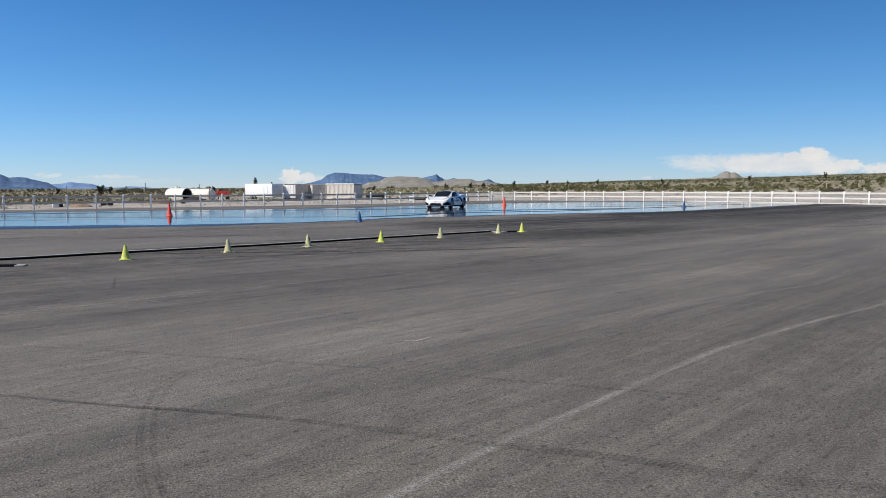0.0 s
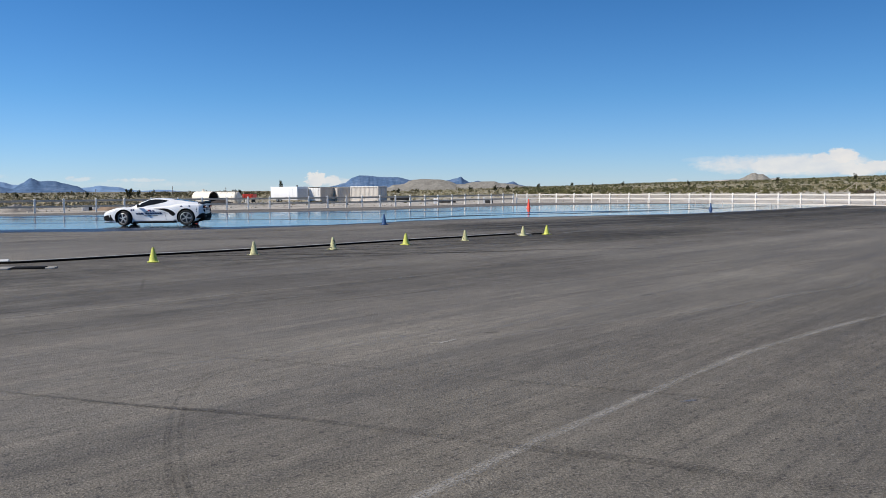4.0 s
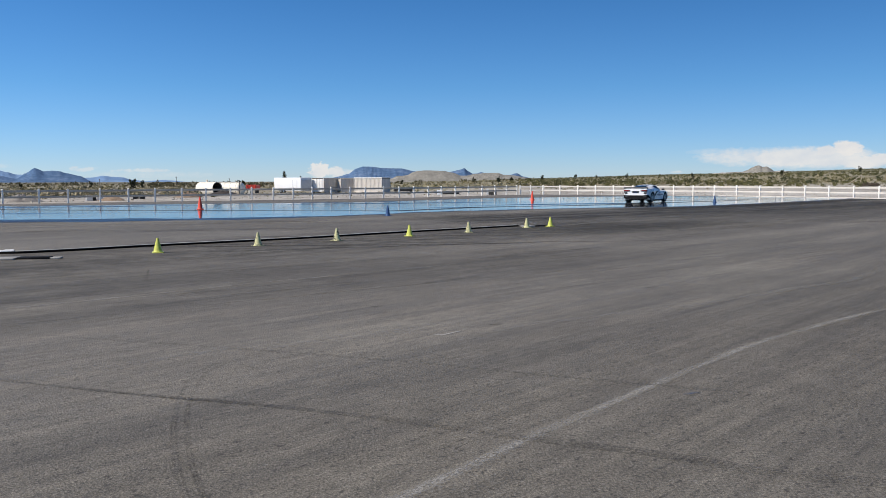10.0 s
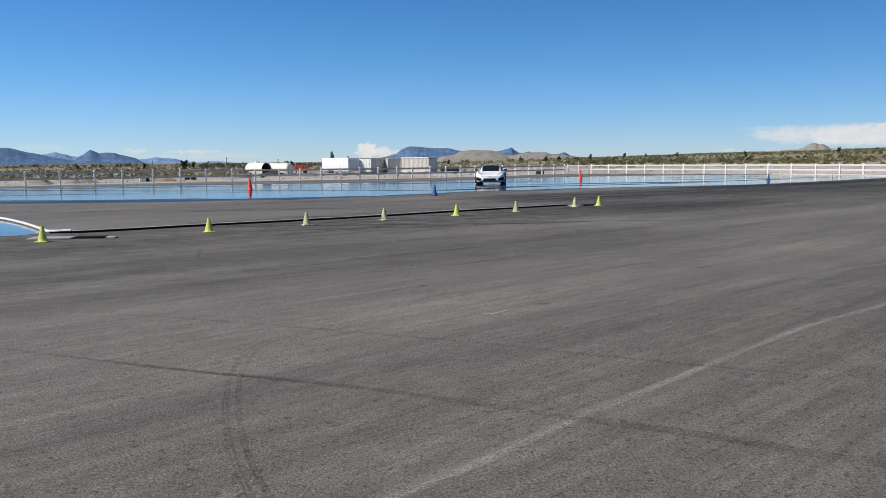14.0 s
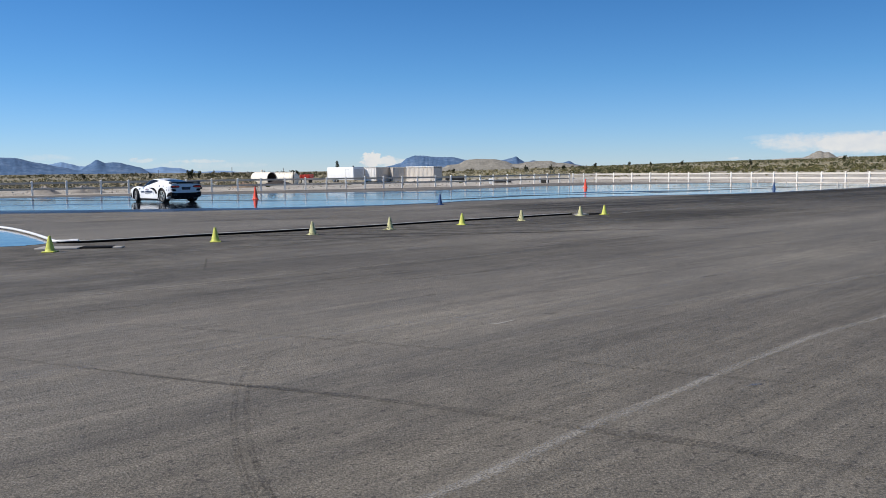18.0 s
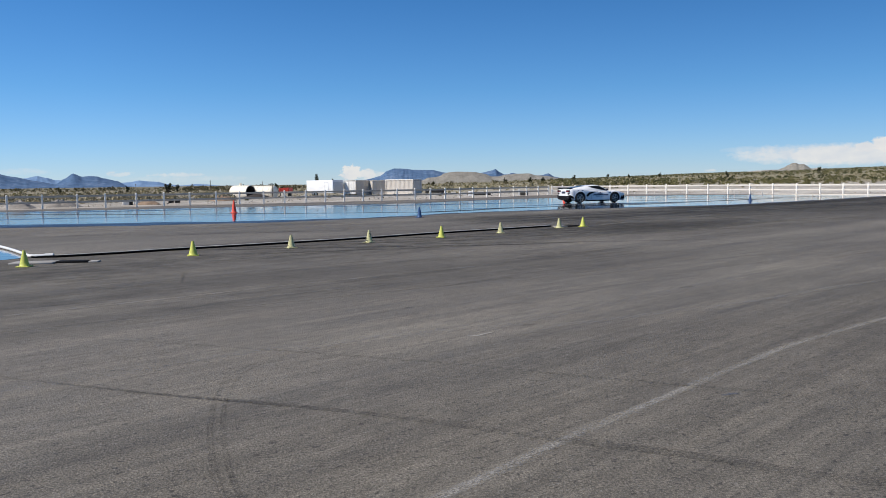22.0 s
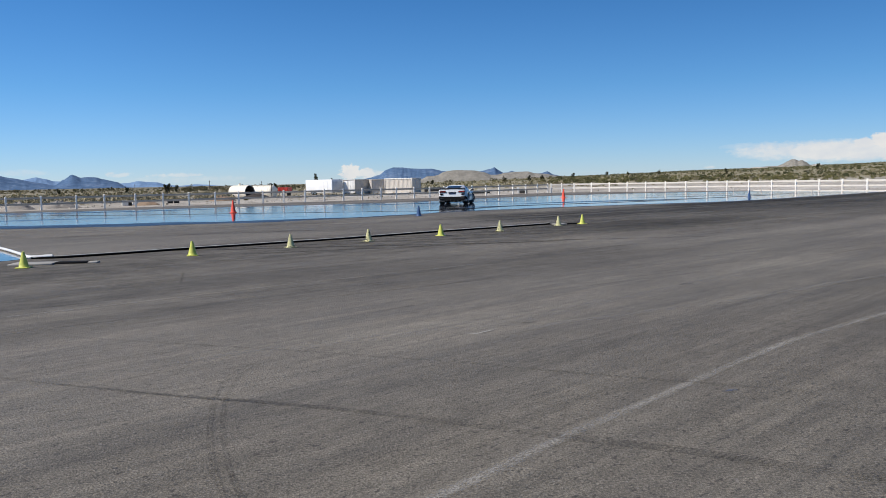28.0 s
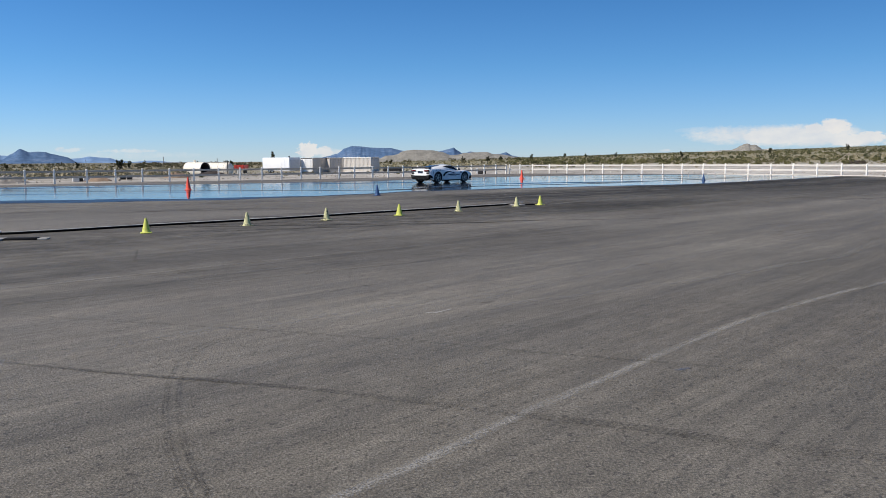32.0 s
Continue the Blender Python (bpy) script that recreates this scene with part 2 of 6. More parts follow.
def strip_material(name, color, low, high, turn, stretch, scale, strength=1.0, grain=60, fine=0.5):
    """A worn mark on the asphalt that lets the ground through."""
    n = Nodes(name)
    w = n.where()
    along = n.where(turn, stretch)
    a, b = n.noise(along, scale, 5, 0.7), n.noise(w, grain, 3, 0.75)
    both = n.math("ADD", n.math("MULTIPLY", a, 1.0 - fine), n.math("MULTIPLY", b, fine))
    n.set(color=n.ramp(b, (0.3, tuple(c * 0.8 for c in color)), (0.7, color)), rough=0.9, spec=0.2)
    cover = n.ramp(both, (low, 0.0), (high, strength))
    side = n.node("ShaderNodeTexCoord").outputs["UV"]
    sep = n.node("ShaderNodeSeparateXYZ")
    n.link(side, sep.inputs[0])
    edge = n.ramp(sep.outputs[0], (0.0, 0.0), (0.35, 1.0), (0.65, 1.0), (1.0, 0.0))
    ends = n.ramp(sep.outputs[1], (0.0, 0.0), (0.12, 1.0), (0.88, 1.0), (1.0, 0.0))
    n.set(alpha=n.math("MULTIPLY", n.math("MULTIPLY", cover, edge), ends))
    return n.mat


def water_material():
    """A film of water on asphalt: still in places, broken by the texture of the ground in others."""
    n = Nodes("water_film")
    w = n.where(radians(20), (3.0, 1.0, 1))
    drain = n.where(radians(14), (16.0, 1.5, 1))
    dry = n.noise(drain, 0.42, 4, 0.55, 0.4)
    ripple = n.noise(w, 2.6, 3, 0.6)
    fine = n.noise(n.where(), 14, 2, 0.6)
    shallow = n.ramp(dry, (0.57, 0.0), (0.65, 1.0))
    n.set(color=n.mix(shallow, (0.012, 0.016, 0.024), (0.035, 0.035, 0.037)), ior=1.333,
          rough=n.math("ADD", n.math("MULTIPLY", shallow, 0.25), WATER_ROUGH), spec=0.5)
    n.bump(n.math("ADD", ripple, n.math("MULTIPLY", fine, 0.25)), 1.0, WATER_WAVE)
    return n.mat


def wet_material():
    n = Nodes("damp_asphalt")
    w = n.where(radians(20), (5.0, 1.0, 1))
    a, b = n.noise(w, 0.8, 4), n.noise(n.where(), 60, 3, 0.7)
    n.set(color=n.ramp(b, (0.3, (0.016, 0.017, 0.02)), (0.7, (0.036, 0.036, 0.038))), rough=n.ramp(a, (0.35, 0.26), (0.65, 0.44)), spec=0.5)
    n.bump(b, 0.35, 0.003)
    return n.mat


def sand_material():
    n = Nodes("desert_sand")
    w = n.where()
    a, b, c = n.noise(w, 0.035, 5, 0.6), n.noise(w, 0.35, 5, 0.65), n.noise(w, 5, 3, 0.7)
    col = n.ramp(a, (0.3, (0.34, 0.31, 0.265)), (0.5, (0.44, 0.405, 0.355)), (0.7, (0.55, 0.515, 0.465)))
    col = n.mix(0.85, col, n.ramp(b, (0.36, 0.30), (0.64, 0.66)), "OVERLAY")
    col = n.mix(0.6, col, n.ramp(c, (0.36, 0.34), (0.64, 0.64)), "OVERLAY")
    # away from the graded yard the sand is covered by low olive growth
    far = n.node("ShaderNodeVectorMath")
    far.operation = "LENGTH"
    n.link(n.node("ShaderNodeNewGeometry").outputs["Position"], far.inputs[0])
    grown = n.math("MULTIPLY", n.ramp(n.math("DIVIDE", far.outputs["Value"], 1000.0), (0.115, 0.0), (0.20, 0.95)), n.ramp(n.noise(w, 0.06, 5, 0.7), (0.34, 0.35), (0.52, 1.0)))
    col = n.mix(grown, col, n.ramp(n.noise(w, 0.25, 5, 0.7), (0.36, (0.11, 0.105, 0.05)), (0.64, (0.36, 0.31, 0.18))))
    # from far off the bushes close up to a dark olive cover
    dense = n.math("MULTIPLY", n.ramp(n.math("DIVIDE", far.outputs["Value"], 1000.0), (0.40, 0.0), (0.90, 0.8)), n.ramp(n.noise(w, 0.02, 4, 0.6), (0.36, 0.5), (0.56, 1.0)))
    col = n.mix(dense, col, (0.095, 0.095, 0.048))
    # browner loose earth on the west side of the yard
    split = n.node("ShaderNodeSeparateXYZ")
    n.link(n.node("ShaderNodeNewGeometry").outputs["Position"], split.inputs[0])
    west = n.math("MULTIPLY", n.ramp(n.math("DIVIDE", n.math("MULTIPLY", split.outputs[0], -1.0), 100.0), (0.13, 0.0), (0.30, 0.55)), n.ramp(n.noise(w, 0.3, 5, 0.7), (0.36, 0.35), (0.6, 1.0)))
    col = n.mix(west, col, n.ramp(c, (0.35, (0.20, 0.17, 0.125)), (0.65, (0.33, 0.29, 0.225))))
    n.set(color=col, rough=0.95, spec=0.2)
    n.bump(n.math("ADD", b, n.math("MULTIPLY", c, 0.3)), 0.7, 0.25)
    return n.mat


def rock_material(name, low, mid, high, scale, tall=1.0, grit=0.65):
    n = Nodes(name)
    w = n.where(stretch=(1, 1, tall))
    a, b = n.noise(w, scale, 6, 0.65, 0.6), n.noise(w, scale * 5, 5, 0.75)
    col = n.ramp(a, (0.32, low), (0.5, mid), (0.68, high))
    col = n.mix(grit, col, n.ramp(b, (0.36, 0.24), (0.5, 0.5), (0.64, 0.74)), "OVERLAY")
    n.set(color=col, rough=0.95, spec=0.15)
    return n.mat


def leaf_material(name, low, high):
    n = Nodes(name)
    isle = n.node("ShaderNodeNewGeometry").outputs["Random Per Island"]
    a = n.noise(n.where(), 0.05, 3)
    col = n.mix(0.45, n.ramp(isle, (0.0, low), (1.0, high)), n.ramp(a, (0.35, low), (0.65, high)))
    n.set(color=col, rough=0.85, spec=0.2)
    return n.mat


def paint_material(name, color, rough=0.28, coat=0.8):
    n = Nodes(name)
    w = n.where(world=False)
    a, b = n.noise(w, 3.0, 4), n.noise(w, 40, 3, 0.7)
    n.set(color=n.mix(n.ramp(b, (0.45, 0.0), (0.8, 0.10)), color, tuple(c * 0.72 for c in color)), rough=n.ramp(a, (0.3, rough * 0.8), (0.7, rough * 1.3)),
          coat=coat, coat_rough=0.06)
    return n.mat


def dirty_rubber(name, color):
    """Sun-bleached rubber with black scuffs where tyres and ropes have rubbed it."""
    n = Nodes(name)
    w = n.where(world=False)
    own = n.node("ShaderNodeObjectInfo").outputs["Random"]
    moved = n.node("ShaderNodeVectorMath")
    n.link(w, moved.inputs[0])
    n.link(n.math("MULTIPLY", own, 7.0), moved.inputs[1])
    a, b = n.noise(moved.outputs[0], 9, 4, 0.65), n.noise(w, 60, 3, 0.7)
    col = n.ramp(b, (0.3, tuple(c * 0.8 for c in color)), (0.7, color))
    n.set(color=n.mix(n.ramp(a, (0.54, 0.0), (0.62, 0.92)), col, (0.05, 0.05, 0.035)), rough=0.75)
    return n.mat


def corrugated(name, color):
    n = Nodes(name)
    w = n.where(world=False)
    a, b = n.noise(n.where(stretch=(1, 1, 3), world=False), 1.8, 5, 0.65), n.noise(w, 14, 4, 0.7)
    col = n.ramp(a, (0.3, tuple(c * 0.82 for c in color)), (0.7, color))
    col = n.mix(n.ramp(b, (0.62, 0.0), (0.75, 0.45)), col, (0.23, 0.15, 0.09))
    n.set(color=col, rough=0.6)
    return n.mat


ASPHALT, WATER, DAMP, SAND, RIDGE = asphalt_material(), water_material(), wet_material(), sand_material(), strip_material("wet_ridge_asphalt", (0.02, 0.022, 0.028), 0.30, 0.55, radians(12), (10, 0.6, 1), 1.0, 0.75, grain=1.5, fine=0.3)
CAR_WHITE = paint_material("white_car_paint", (0.88, 0.88, 0.875), 0.34, 0.45)
CAR_BLACK = simple("black_trim", (0.018, 0.018, 0.02), 0.4, vary=0.3)
MATTE_BLACK = simple("matte_black_trim", (0.012, 0.012, 0.013), 0.9, vary=0.3, spec=0.12)
CARBON = simple("dark_grey_trim", (0.045, 0.046, 0.05), 0.45, vary=0.3)
GLASS = Nodes("tinted_glass").set(color=(0.012, 0.015, 0.018), rough=0.06, ior=1.45, spec=0.12).mat
RUBBER = simple("tyre_rubber", (0.02, 0.02, 0.021), 0.75, vary=0.35, scale=20)
ALLOY = simple("grey_alloy", (0.52, 0.51, 0.49), 0.35, metal=0.5, vary=0.15)
DARK_ALLOY = simple("dark_alloy", (0.05, 0.05, 0.055), 0.45, metal=0.5)
STEEL = simple("brushed_steel", (0.55, 0.55, 0.56), 0.3, metal=1.0)
RED_LENS = Nodes("red_lens").set(color=(0.22, 0.008, 0.009), rough=0.15, coat=1.0, glow=0.15, glow_color=(1.0, 0.05, 0.05)).mat
LAMP_LENS = Nodes("clear_lens").set(color=(0.5, 0.52, 0.55), rough=0.1, coat=1.0).mat
NAVY = simple("navy_lettering", (0.02, 0.035, 0.10), 0.4)
DECAL_RED = simple("red_lettering", (0.4, 0.03, 0.03), 0.4)
CONE_YELLOW = simple("lime_yellow_rubber", (0.57, 0.59, 0.105), 0.55, vary=0.26, scale=14)
CONE_FADED = dirty_rubber("faded_yellow_rubber", (0.60, 0.575, 0.30))
CONE_ORANGE = simple("orange_cone_rubber", (0.92, 0.10, 0.05), 0.45, vary=0.12, scale=10)
CONE_BLUE = simple("blue_cone_rubber", (0.025, 0.075, 0.19), 0.5, vary=0.15, scale=12)
# darker copy of the white vinyl: the left rails' shade put into colour
FENCE_SHADED = simple("shaded_vinyl", (0.47, 0.41, 0.335), 0.7, vary=0.14, scale=2.5, world=True)
BLOCK_PALE = simple("pale_concrete", (0.62, 0.60, 0.56), 0.85, vary=0.15, scale=5, world=True)
# lighter vinyl for the posts, with the sun they catch in its colour
FENCE_POST_LIT = simple("sunlit_vinyl_post", (0.82, 0.78, 0.71), 0.5, vary=0.08, scale=2.5, world=True)
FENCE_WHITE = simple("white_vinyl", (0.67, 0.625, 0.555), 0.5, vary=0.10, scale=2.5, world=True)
PIPE_BLACK = simple("black_hose", (0.007, 0.007, 0.007), 0.95, vary=0.3, scale=5, world=True, spec=0.05)
PIPE_GREY = simple("dusty_grey_pipe", (0.42, 0.41, 0.385), 0.7, vary=0.3, scale=5, world=True)
PVC = simple("white_pvc_pipe", (0.74, 0.74, 0.72), 0.4, vary=0.10, scale=4, world=True)
CONCRETE = simple("grey_concrete", (0.34, 0.325, 0.30), 0.85, vary=0.2, scale=5, world=True)
DARK_GRATE = simple("dark_iron", (0.025, 0.024, 0.023), 0.85, vary=0.3, scale=9)
TRAILER_WHITE = simple("white_sheet_metal", (0.80, 0.80, 0.79), 0.4, vary=0.06, scale=1.2)
TRAILER_GREY = simple("grey_roller_door", (0.56, 0.56, 0.56), 0.5, vary=0.12, scale=3)
BOX_TAN = corrugated("tan_corrugated_steel", (0.64, 0.59, 0.525))
BOX_WHITE = corrugated("white_corrugated_steel", (0.80, 0.79, 0.76))
TANK_CREAM = simple("cream_tank_paint", (0.80, 0.74, 0.62), 0.55, vary=0.12, scale=1.5)
TANK_DARK = simple("dark_tank_inside", (0.05, 0.04, 0.035), 0.9, vary=0.3)
MACHINE_RED = simple("red_machine_paint", (0.55, 0.05, 0.035), 0.5, vary=0.2, scale=3)
DIRT = simple("brown_dirt", (0.255, 0.18, 0.12), 0.95, vary=0.45, scale=2.5, world=True)
HEAP_GREY = simple("grey_heap_gravel", (0.27, 0.245, 0.215), 0.95, vary=0.45, scale=2.5, world=True)
GRAVEL_PALE = rock_material("pale_spoil", (0.36, 0.335, 0.30), (0.44, 0.41, 0.37), (0.52, 0.49, 0.45), 0.10)
GRAVEL = rock_material("grey_spoil", (0.20, 0.187, 0.160), (0.25, 0.235, 0.203), (0.32, 0.302, 0.265), 0.16)
# distance haze is mixed into both mountain colours as blue
MOUNTAIN_HAZE_BLUE = rock_material("haze_blue_rock", (0.06, 0.115, 0.21), (0.09, 0.155, 0.265), (0.15, 0.215, 0.325), 0.024, 1.15, 0.25)
MOUNTAIN_HAZE_PALE = rock_material("pale_haze_blue_rock", (0.15, 0.25, 0.41), (0.185, 0.29, 0.455), (0.22, 0.325, 0.49), 0.012, 1.6, 0.2)
SCRUB = leaf_material("desert_scrub", (0.065, 0.066, 0.026), (0.30, 0.26, 0.125))
SCRUB_BROWN = leaf_material("brown_scrub", (0.055, 0.052, 0.026), (0.18, 0.155, 0.085))
SCRUB_OLIVE = leaf_material("olive_scrub", (0.042, 0.046, 0.017), (0.215, 0.195, 0.085))
SCRUB_DARK = leaf_material("dark_scrub", (0.035, 0.042, 0.018), (0.11, 0.11, 0.05))
SCRUB_DRY = leaf_material("dry_scrub", (0.18, 0.155, 0.09), (0.40, 0.35, 0.23))
CLODS = leaf_material("stones_and_clods", (0.24, 0.20, 0.15), (0.52, 0.47, 0.40))
YUCCA = leaf_material("yucca_leaves", (0.025, 0.032, 0.014), (0.06, 0.065, 0.03))
BRUSH = leaf_material("dead_brush", (0.06, 0.05, 0.038), (0.16, 0.13, 0.10))
BARK = simple("grey_bark", (0.10, 0.08, 0.06), 0.9, vary=0.3, scale=5)
ROPE = simple("weathered_wood", (0.40, 0.34, 0.26), 0.8, vary=0.2)


# ---- mesh helpers ----
def box(bm, c, s, m=None, bevel=0.0):
    made = bmesh.ops.create_cube(bm, size=1.0)["verts"]
    for v in made:
        v.co = Vector((v.co.x * s[0] + c[0], v.co.y * s[1] + c[1], v.co.z * s[2] + c[2]))
    if bevel:
        edges = list({e for v in made for e in v.link_edges})
        made = bmesh.ops.bevel(bm, geom=edges, offset=bevel, segments=2, affect="EDGES", profile=0.5)["verts"]
    if m is not None:
        for v in made:
            v.co = m @ v.co
    return bm


def lathe(bm, rows, seg=24, m=None, cap=True):
    """Rings of (radius, height) about z."""
    rings = []
    for r, z in rows:
        rings.append([bm.verts.new((r * math.cos(2 * math.pi * i / seg), r * math.sin(2 * math.pi * i / seg), z)) for i in range(seg)])
    for a, b in zip(rings, rings[1:]):
        for i in range(seg):
            j = (i + 1) % seg
            bm.faces.new((a[i], a[j], b[j], b[i]))
    if cap:
        bm.faces.new(rings[0][::-1])
        bm.faces.new(rings[-1])
    if m is not None:
        for ring in rings:
            for v in ring:
                v.co = m @ v.co
    return bm


def tube(bm, points, r, seg=10):
    """A round pipe along points."""
    points = [Vector(p) for p in points]
    rings = []
    for i, p in enumerate(points):
        d = (points[min(i + 1, len(points) - 1)] - points[max(i - 1, 0)]).normalized()
        side = d.cross(Vector((0, 0, 1)))
        side = side.normalized() if side.length > 1e-4 else Vector((1, 0, 0))
        up = side.cross(d)
        rings.append([bm.verts.new(p + r * (math.cos(2 * math.pi * k / seg) * side + math.sin(2 * math.pi * k / seg) * up)) for k in range(seg)])
    for a, b in zip(rings, rings[1:]):
        for k in range(seg):
            j = (k + 1) % seg
            bm.faces.new((a[k], a[j], b[j], b[k]))
    bm.faces.new(rings[0][::-1])
    bm.faces.new(rings[-1])
    return bm


def mesh_of(name, bm, material, smooth=True):
    bmesh.ops.recalc_face_normals(bm, faces=bm.faces[:])
    me = bpy.data.meshes.new(name)
    bm.to_mesh(me)
    bm.free()
    me.materials.append(material)
    if smooth:
        for p in me.polygons:
            p.use_smooth = True
        me.set_sharp_from_angle(angle=radians(38))
    return me


def part(name, bm, material, parent=None, label="", m=None, smooth=True):
    """ONE mesh object under a thing or a part."""
    ob = new(name, mesh_of(name, bm, material, smooth))
    if parent is not None:
        ob.parent = parent
    if m is not None:
        ob.matrix_basis = m
    return tagged(ob, label=label)


def thing(name, label, category, m, group=""):
    ob = new(name)
    ob.empty_display_size = 0.2
    ob.matrix_basis = m
    return tagged(ob, label=label, category=category, group=group)


def structure(name, bm, material, label, category, smooth=True, kind="structure"):
    return tagged(new(name, mesh_of(name, bm, material, smooth)), label=label, category=category, kind=kind)


def smoothstep(a, b, x):
    t = max(0.0, min(1.0, (x - a) / (b - a)))
    return t * t * (3 - 2 * t)


def spline(ctrl, x):
    """Straight steps between (x, value) rows, eased."""
    if x <= ctrl[0][0]:
        return ctrl[0][1]
    for (x0, a), (x1, b) in zip(ctrl, ctrl[1:]):
        if x <= x1:
            t = (x - x0) / (x1 - x0)
            return a + (b - a) * (t * 0.5 + 0.5 * t * t * (3 - 2 * t))
    return ctrl[-1][1]


def along(points, step, first=0.0):
    """Even steps along a line of corners: place and direction."""
    points = [Vector(p) for p in points]
    rows, left = [], first
    for a, b in zip(points, points[1:]):
        d, n = (b - a), (b - a).length
        s = left
        while s < n - 1e-6:
            rows.append((a + d * (s / n), d.normalized()))
            s += step
        left = s - n
    return rows


def rounded(corners, steps=6):
    """A closed or open line through its corners, made smooth (Catmull-Rom)."""
    p = [Vector(c) for c in corners]
    out = []
    for i in range(len(p) - 1):
        a, b, c, d = p[max(i - 1, 0)], p[i], p[i + 1], p[min(i + 2, len(p) - 1)]
        for k in range(steps):
            t = k / steps
            out.append(0.5 * ((2 * b) + (c - a) * t + (2 * a - 5 * b + 4 * c - d) * t * t + (3 * b - a - 3 * c + d) * t ** 3))
    return out + [p[-1]]

# ---- the large forms: desert, skid pad, water, far hills ----
def desert_height(x, y):
    r, b = math.hypot(x, y), math.degrees(math.atan2(x, y))
    rise = spline([(-40, -0.02), (-12, -0.02), (-2, 0.0), (3, 0.10), (8, 0.22), (20, 0.52), (33, 0.86), (60, 1.0), (120, 0.2)], b)
    z = -0.06 - 0.42 * smoothstep(92, 135, r) * smoothstep(6, -4, b)
    z += math.tan(radians(rise)) * max(0.0, min(r, 1500) - 100)
    if r > 96:
        k = smoothstep(96, 200, r)
        z += k * 0.5 * noise.noise((x * 0.02, y * 0.02, 0)) + k * 0.12 * noise.noise((x * 0.15, y * 0.15, 3))
    return z


def ground():
    bm = bmesh.new()
    radii = [0, 20, 45, 60, 70, 78, 85, 92, 98, 104, 110, 117, 125, 135, 147, 162, 180, 205, 240, 290, 360, 450, 580, 760, 1000, 1300, 1700, 2400, 3400, 4900]
    bearings = [-180 + 6 * i for i in range(22)] + [-48 + 1.5 * i for i in range(64)] + [48 + 6 * i for i in range(22)]
    rings = []
    for r in radii[1:]:
        rings.append([bm.verts.new((r * math.sin(radians(b)), r * math.cos(radians(b)), desert_height(r * math.sin(radians(b)), r * math.cos(radians(b))))) for b in bearings])
    mid = bm.verts.new((0, 0, -0.06))
    n = len(bearings)
    for i in range(n):
        bm.faces.new((mid, rings[0][i], rings[0][(i + 1) % n]))
    for a, c in zip(rings, rings[1:]):
        for i in range(n):
            j = (i + 1) % n
            bm.faces.new((a[i], c[i], c[j], a[j]))
    structure("ground", bm, SAND, "pale tan desert sand and gravel reaching to the hills", "desert ground")


def slab(bm, outline, top, bottom):
    a = [bm.verts.new((p[0], p[1], top)) for p in outline]
    b = [bm.verts.new((p[0], p[1], bottom)) for p in outline]
    bm.faces.new(a)
    for i in range(len(a)):
        j = (i + 1) % len(a)
        bm.faces.new((a[i], b[i], b[j], a[j]))


FENCE_LEFT = [(-45, 48.5), (-38, 53.8), (-30.9, 59.0), (-25.3, 63.0), (-20, 66.4), (-14.6, 69.4), (-9.6, 71.7), (-5, 74.4), (-0.6, 77.0), (2.3, 79.6), (5.1, 83.4), (6.9, 86.2), (9.6, 89.6), (12.6, 92.3)]
FENCE_RIGHT = [(12.8, 92.6), (15.7, 92.4), (19.0, 90.1), (22.4, 87.4), (25.6, 84.5), (29.0, 81.8), (31.4, 79.0), (33.3, 75.9), (35.65, 71.9), (38.2, 67.0), (42.0, 58.5), (46.5, 48.0), (52, 36)]
# the edge of the asphalt runs a little inside the fence
PAD = [(-60, 36), (-44, 47.2), (-30.6, 57.6), (-20, 64.9), (-9.4, 70.2), (0, 76.0), (5.8, 82.6), (9.8, 87.8), (13.2, 90.9), (18.5, 88.8), (24.8, 83.4), (28.3, 80.8), (30.9, 78.0), (35.0, 71.4), (37.6, 66.4), (41.4, 58), (46, 47.5), (51.5, 35.5), (60, 12), (60, -40), (-60, -40)]


def paved():
    bm = bmesh.new()
    slab(bm, [tuple(p) for p in (Vector(q) for q in PAD)], 0.0, -0.25)
    structure("asphalt_pad", bm, ASPHALT, "wide worn grey asphalt driving pad with scuffs", "asphalt", smooth=False)


WATER_NEAR = [(-46, 36.0), (-30, 35.2), (-17.7, 34.7), (-8.8, 35.2), (-4.2, 36.4), (-1.0, 38.9), (0.8, 40.9), (5.6, 43.9), (12.6, 46.7), (16.5, 47.8), (20.9, 51.4), (26.9, 56.9), (32.7, 62.2), (37.0, 66.6)]
WATER_FAR = [(36.8, 67.2), (33.5, 71.0), (30.3, 74.7), (27.4, 77.0), (21.1, 78.0), (13.0, 75.0), (5.8, 70.4), (0.8, 64.5), (-1.7, 61.5), (-7.2, 58.9), (-15.0, 56.6), (-21.5, 54.4), (-28.7, 52.0), (-46, 45)]


def wobbled(line, amount, seed):
    out = []
    for p in rounded(line, 10):
        k = noise.noise((p.x * 0.5, p.y * 0.5, seed)) * amount
        out.append(Vector((p.x, p.y + k)))
    return out


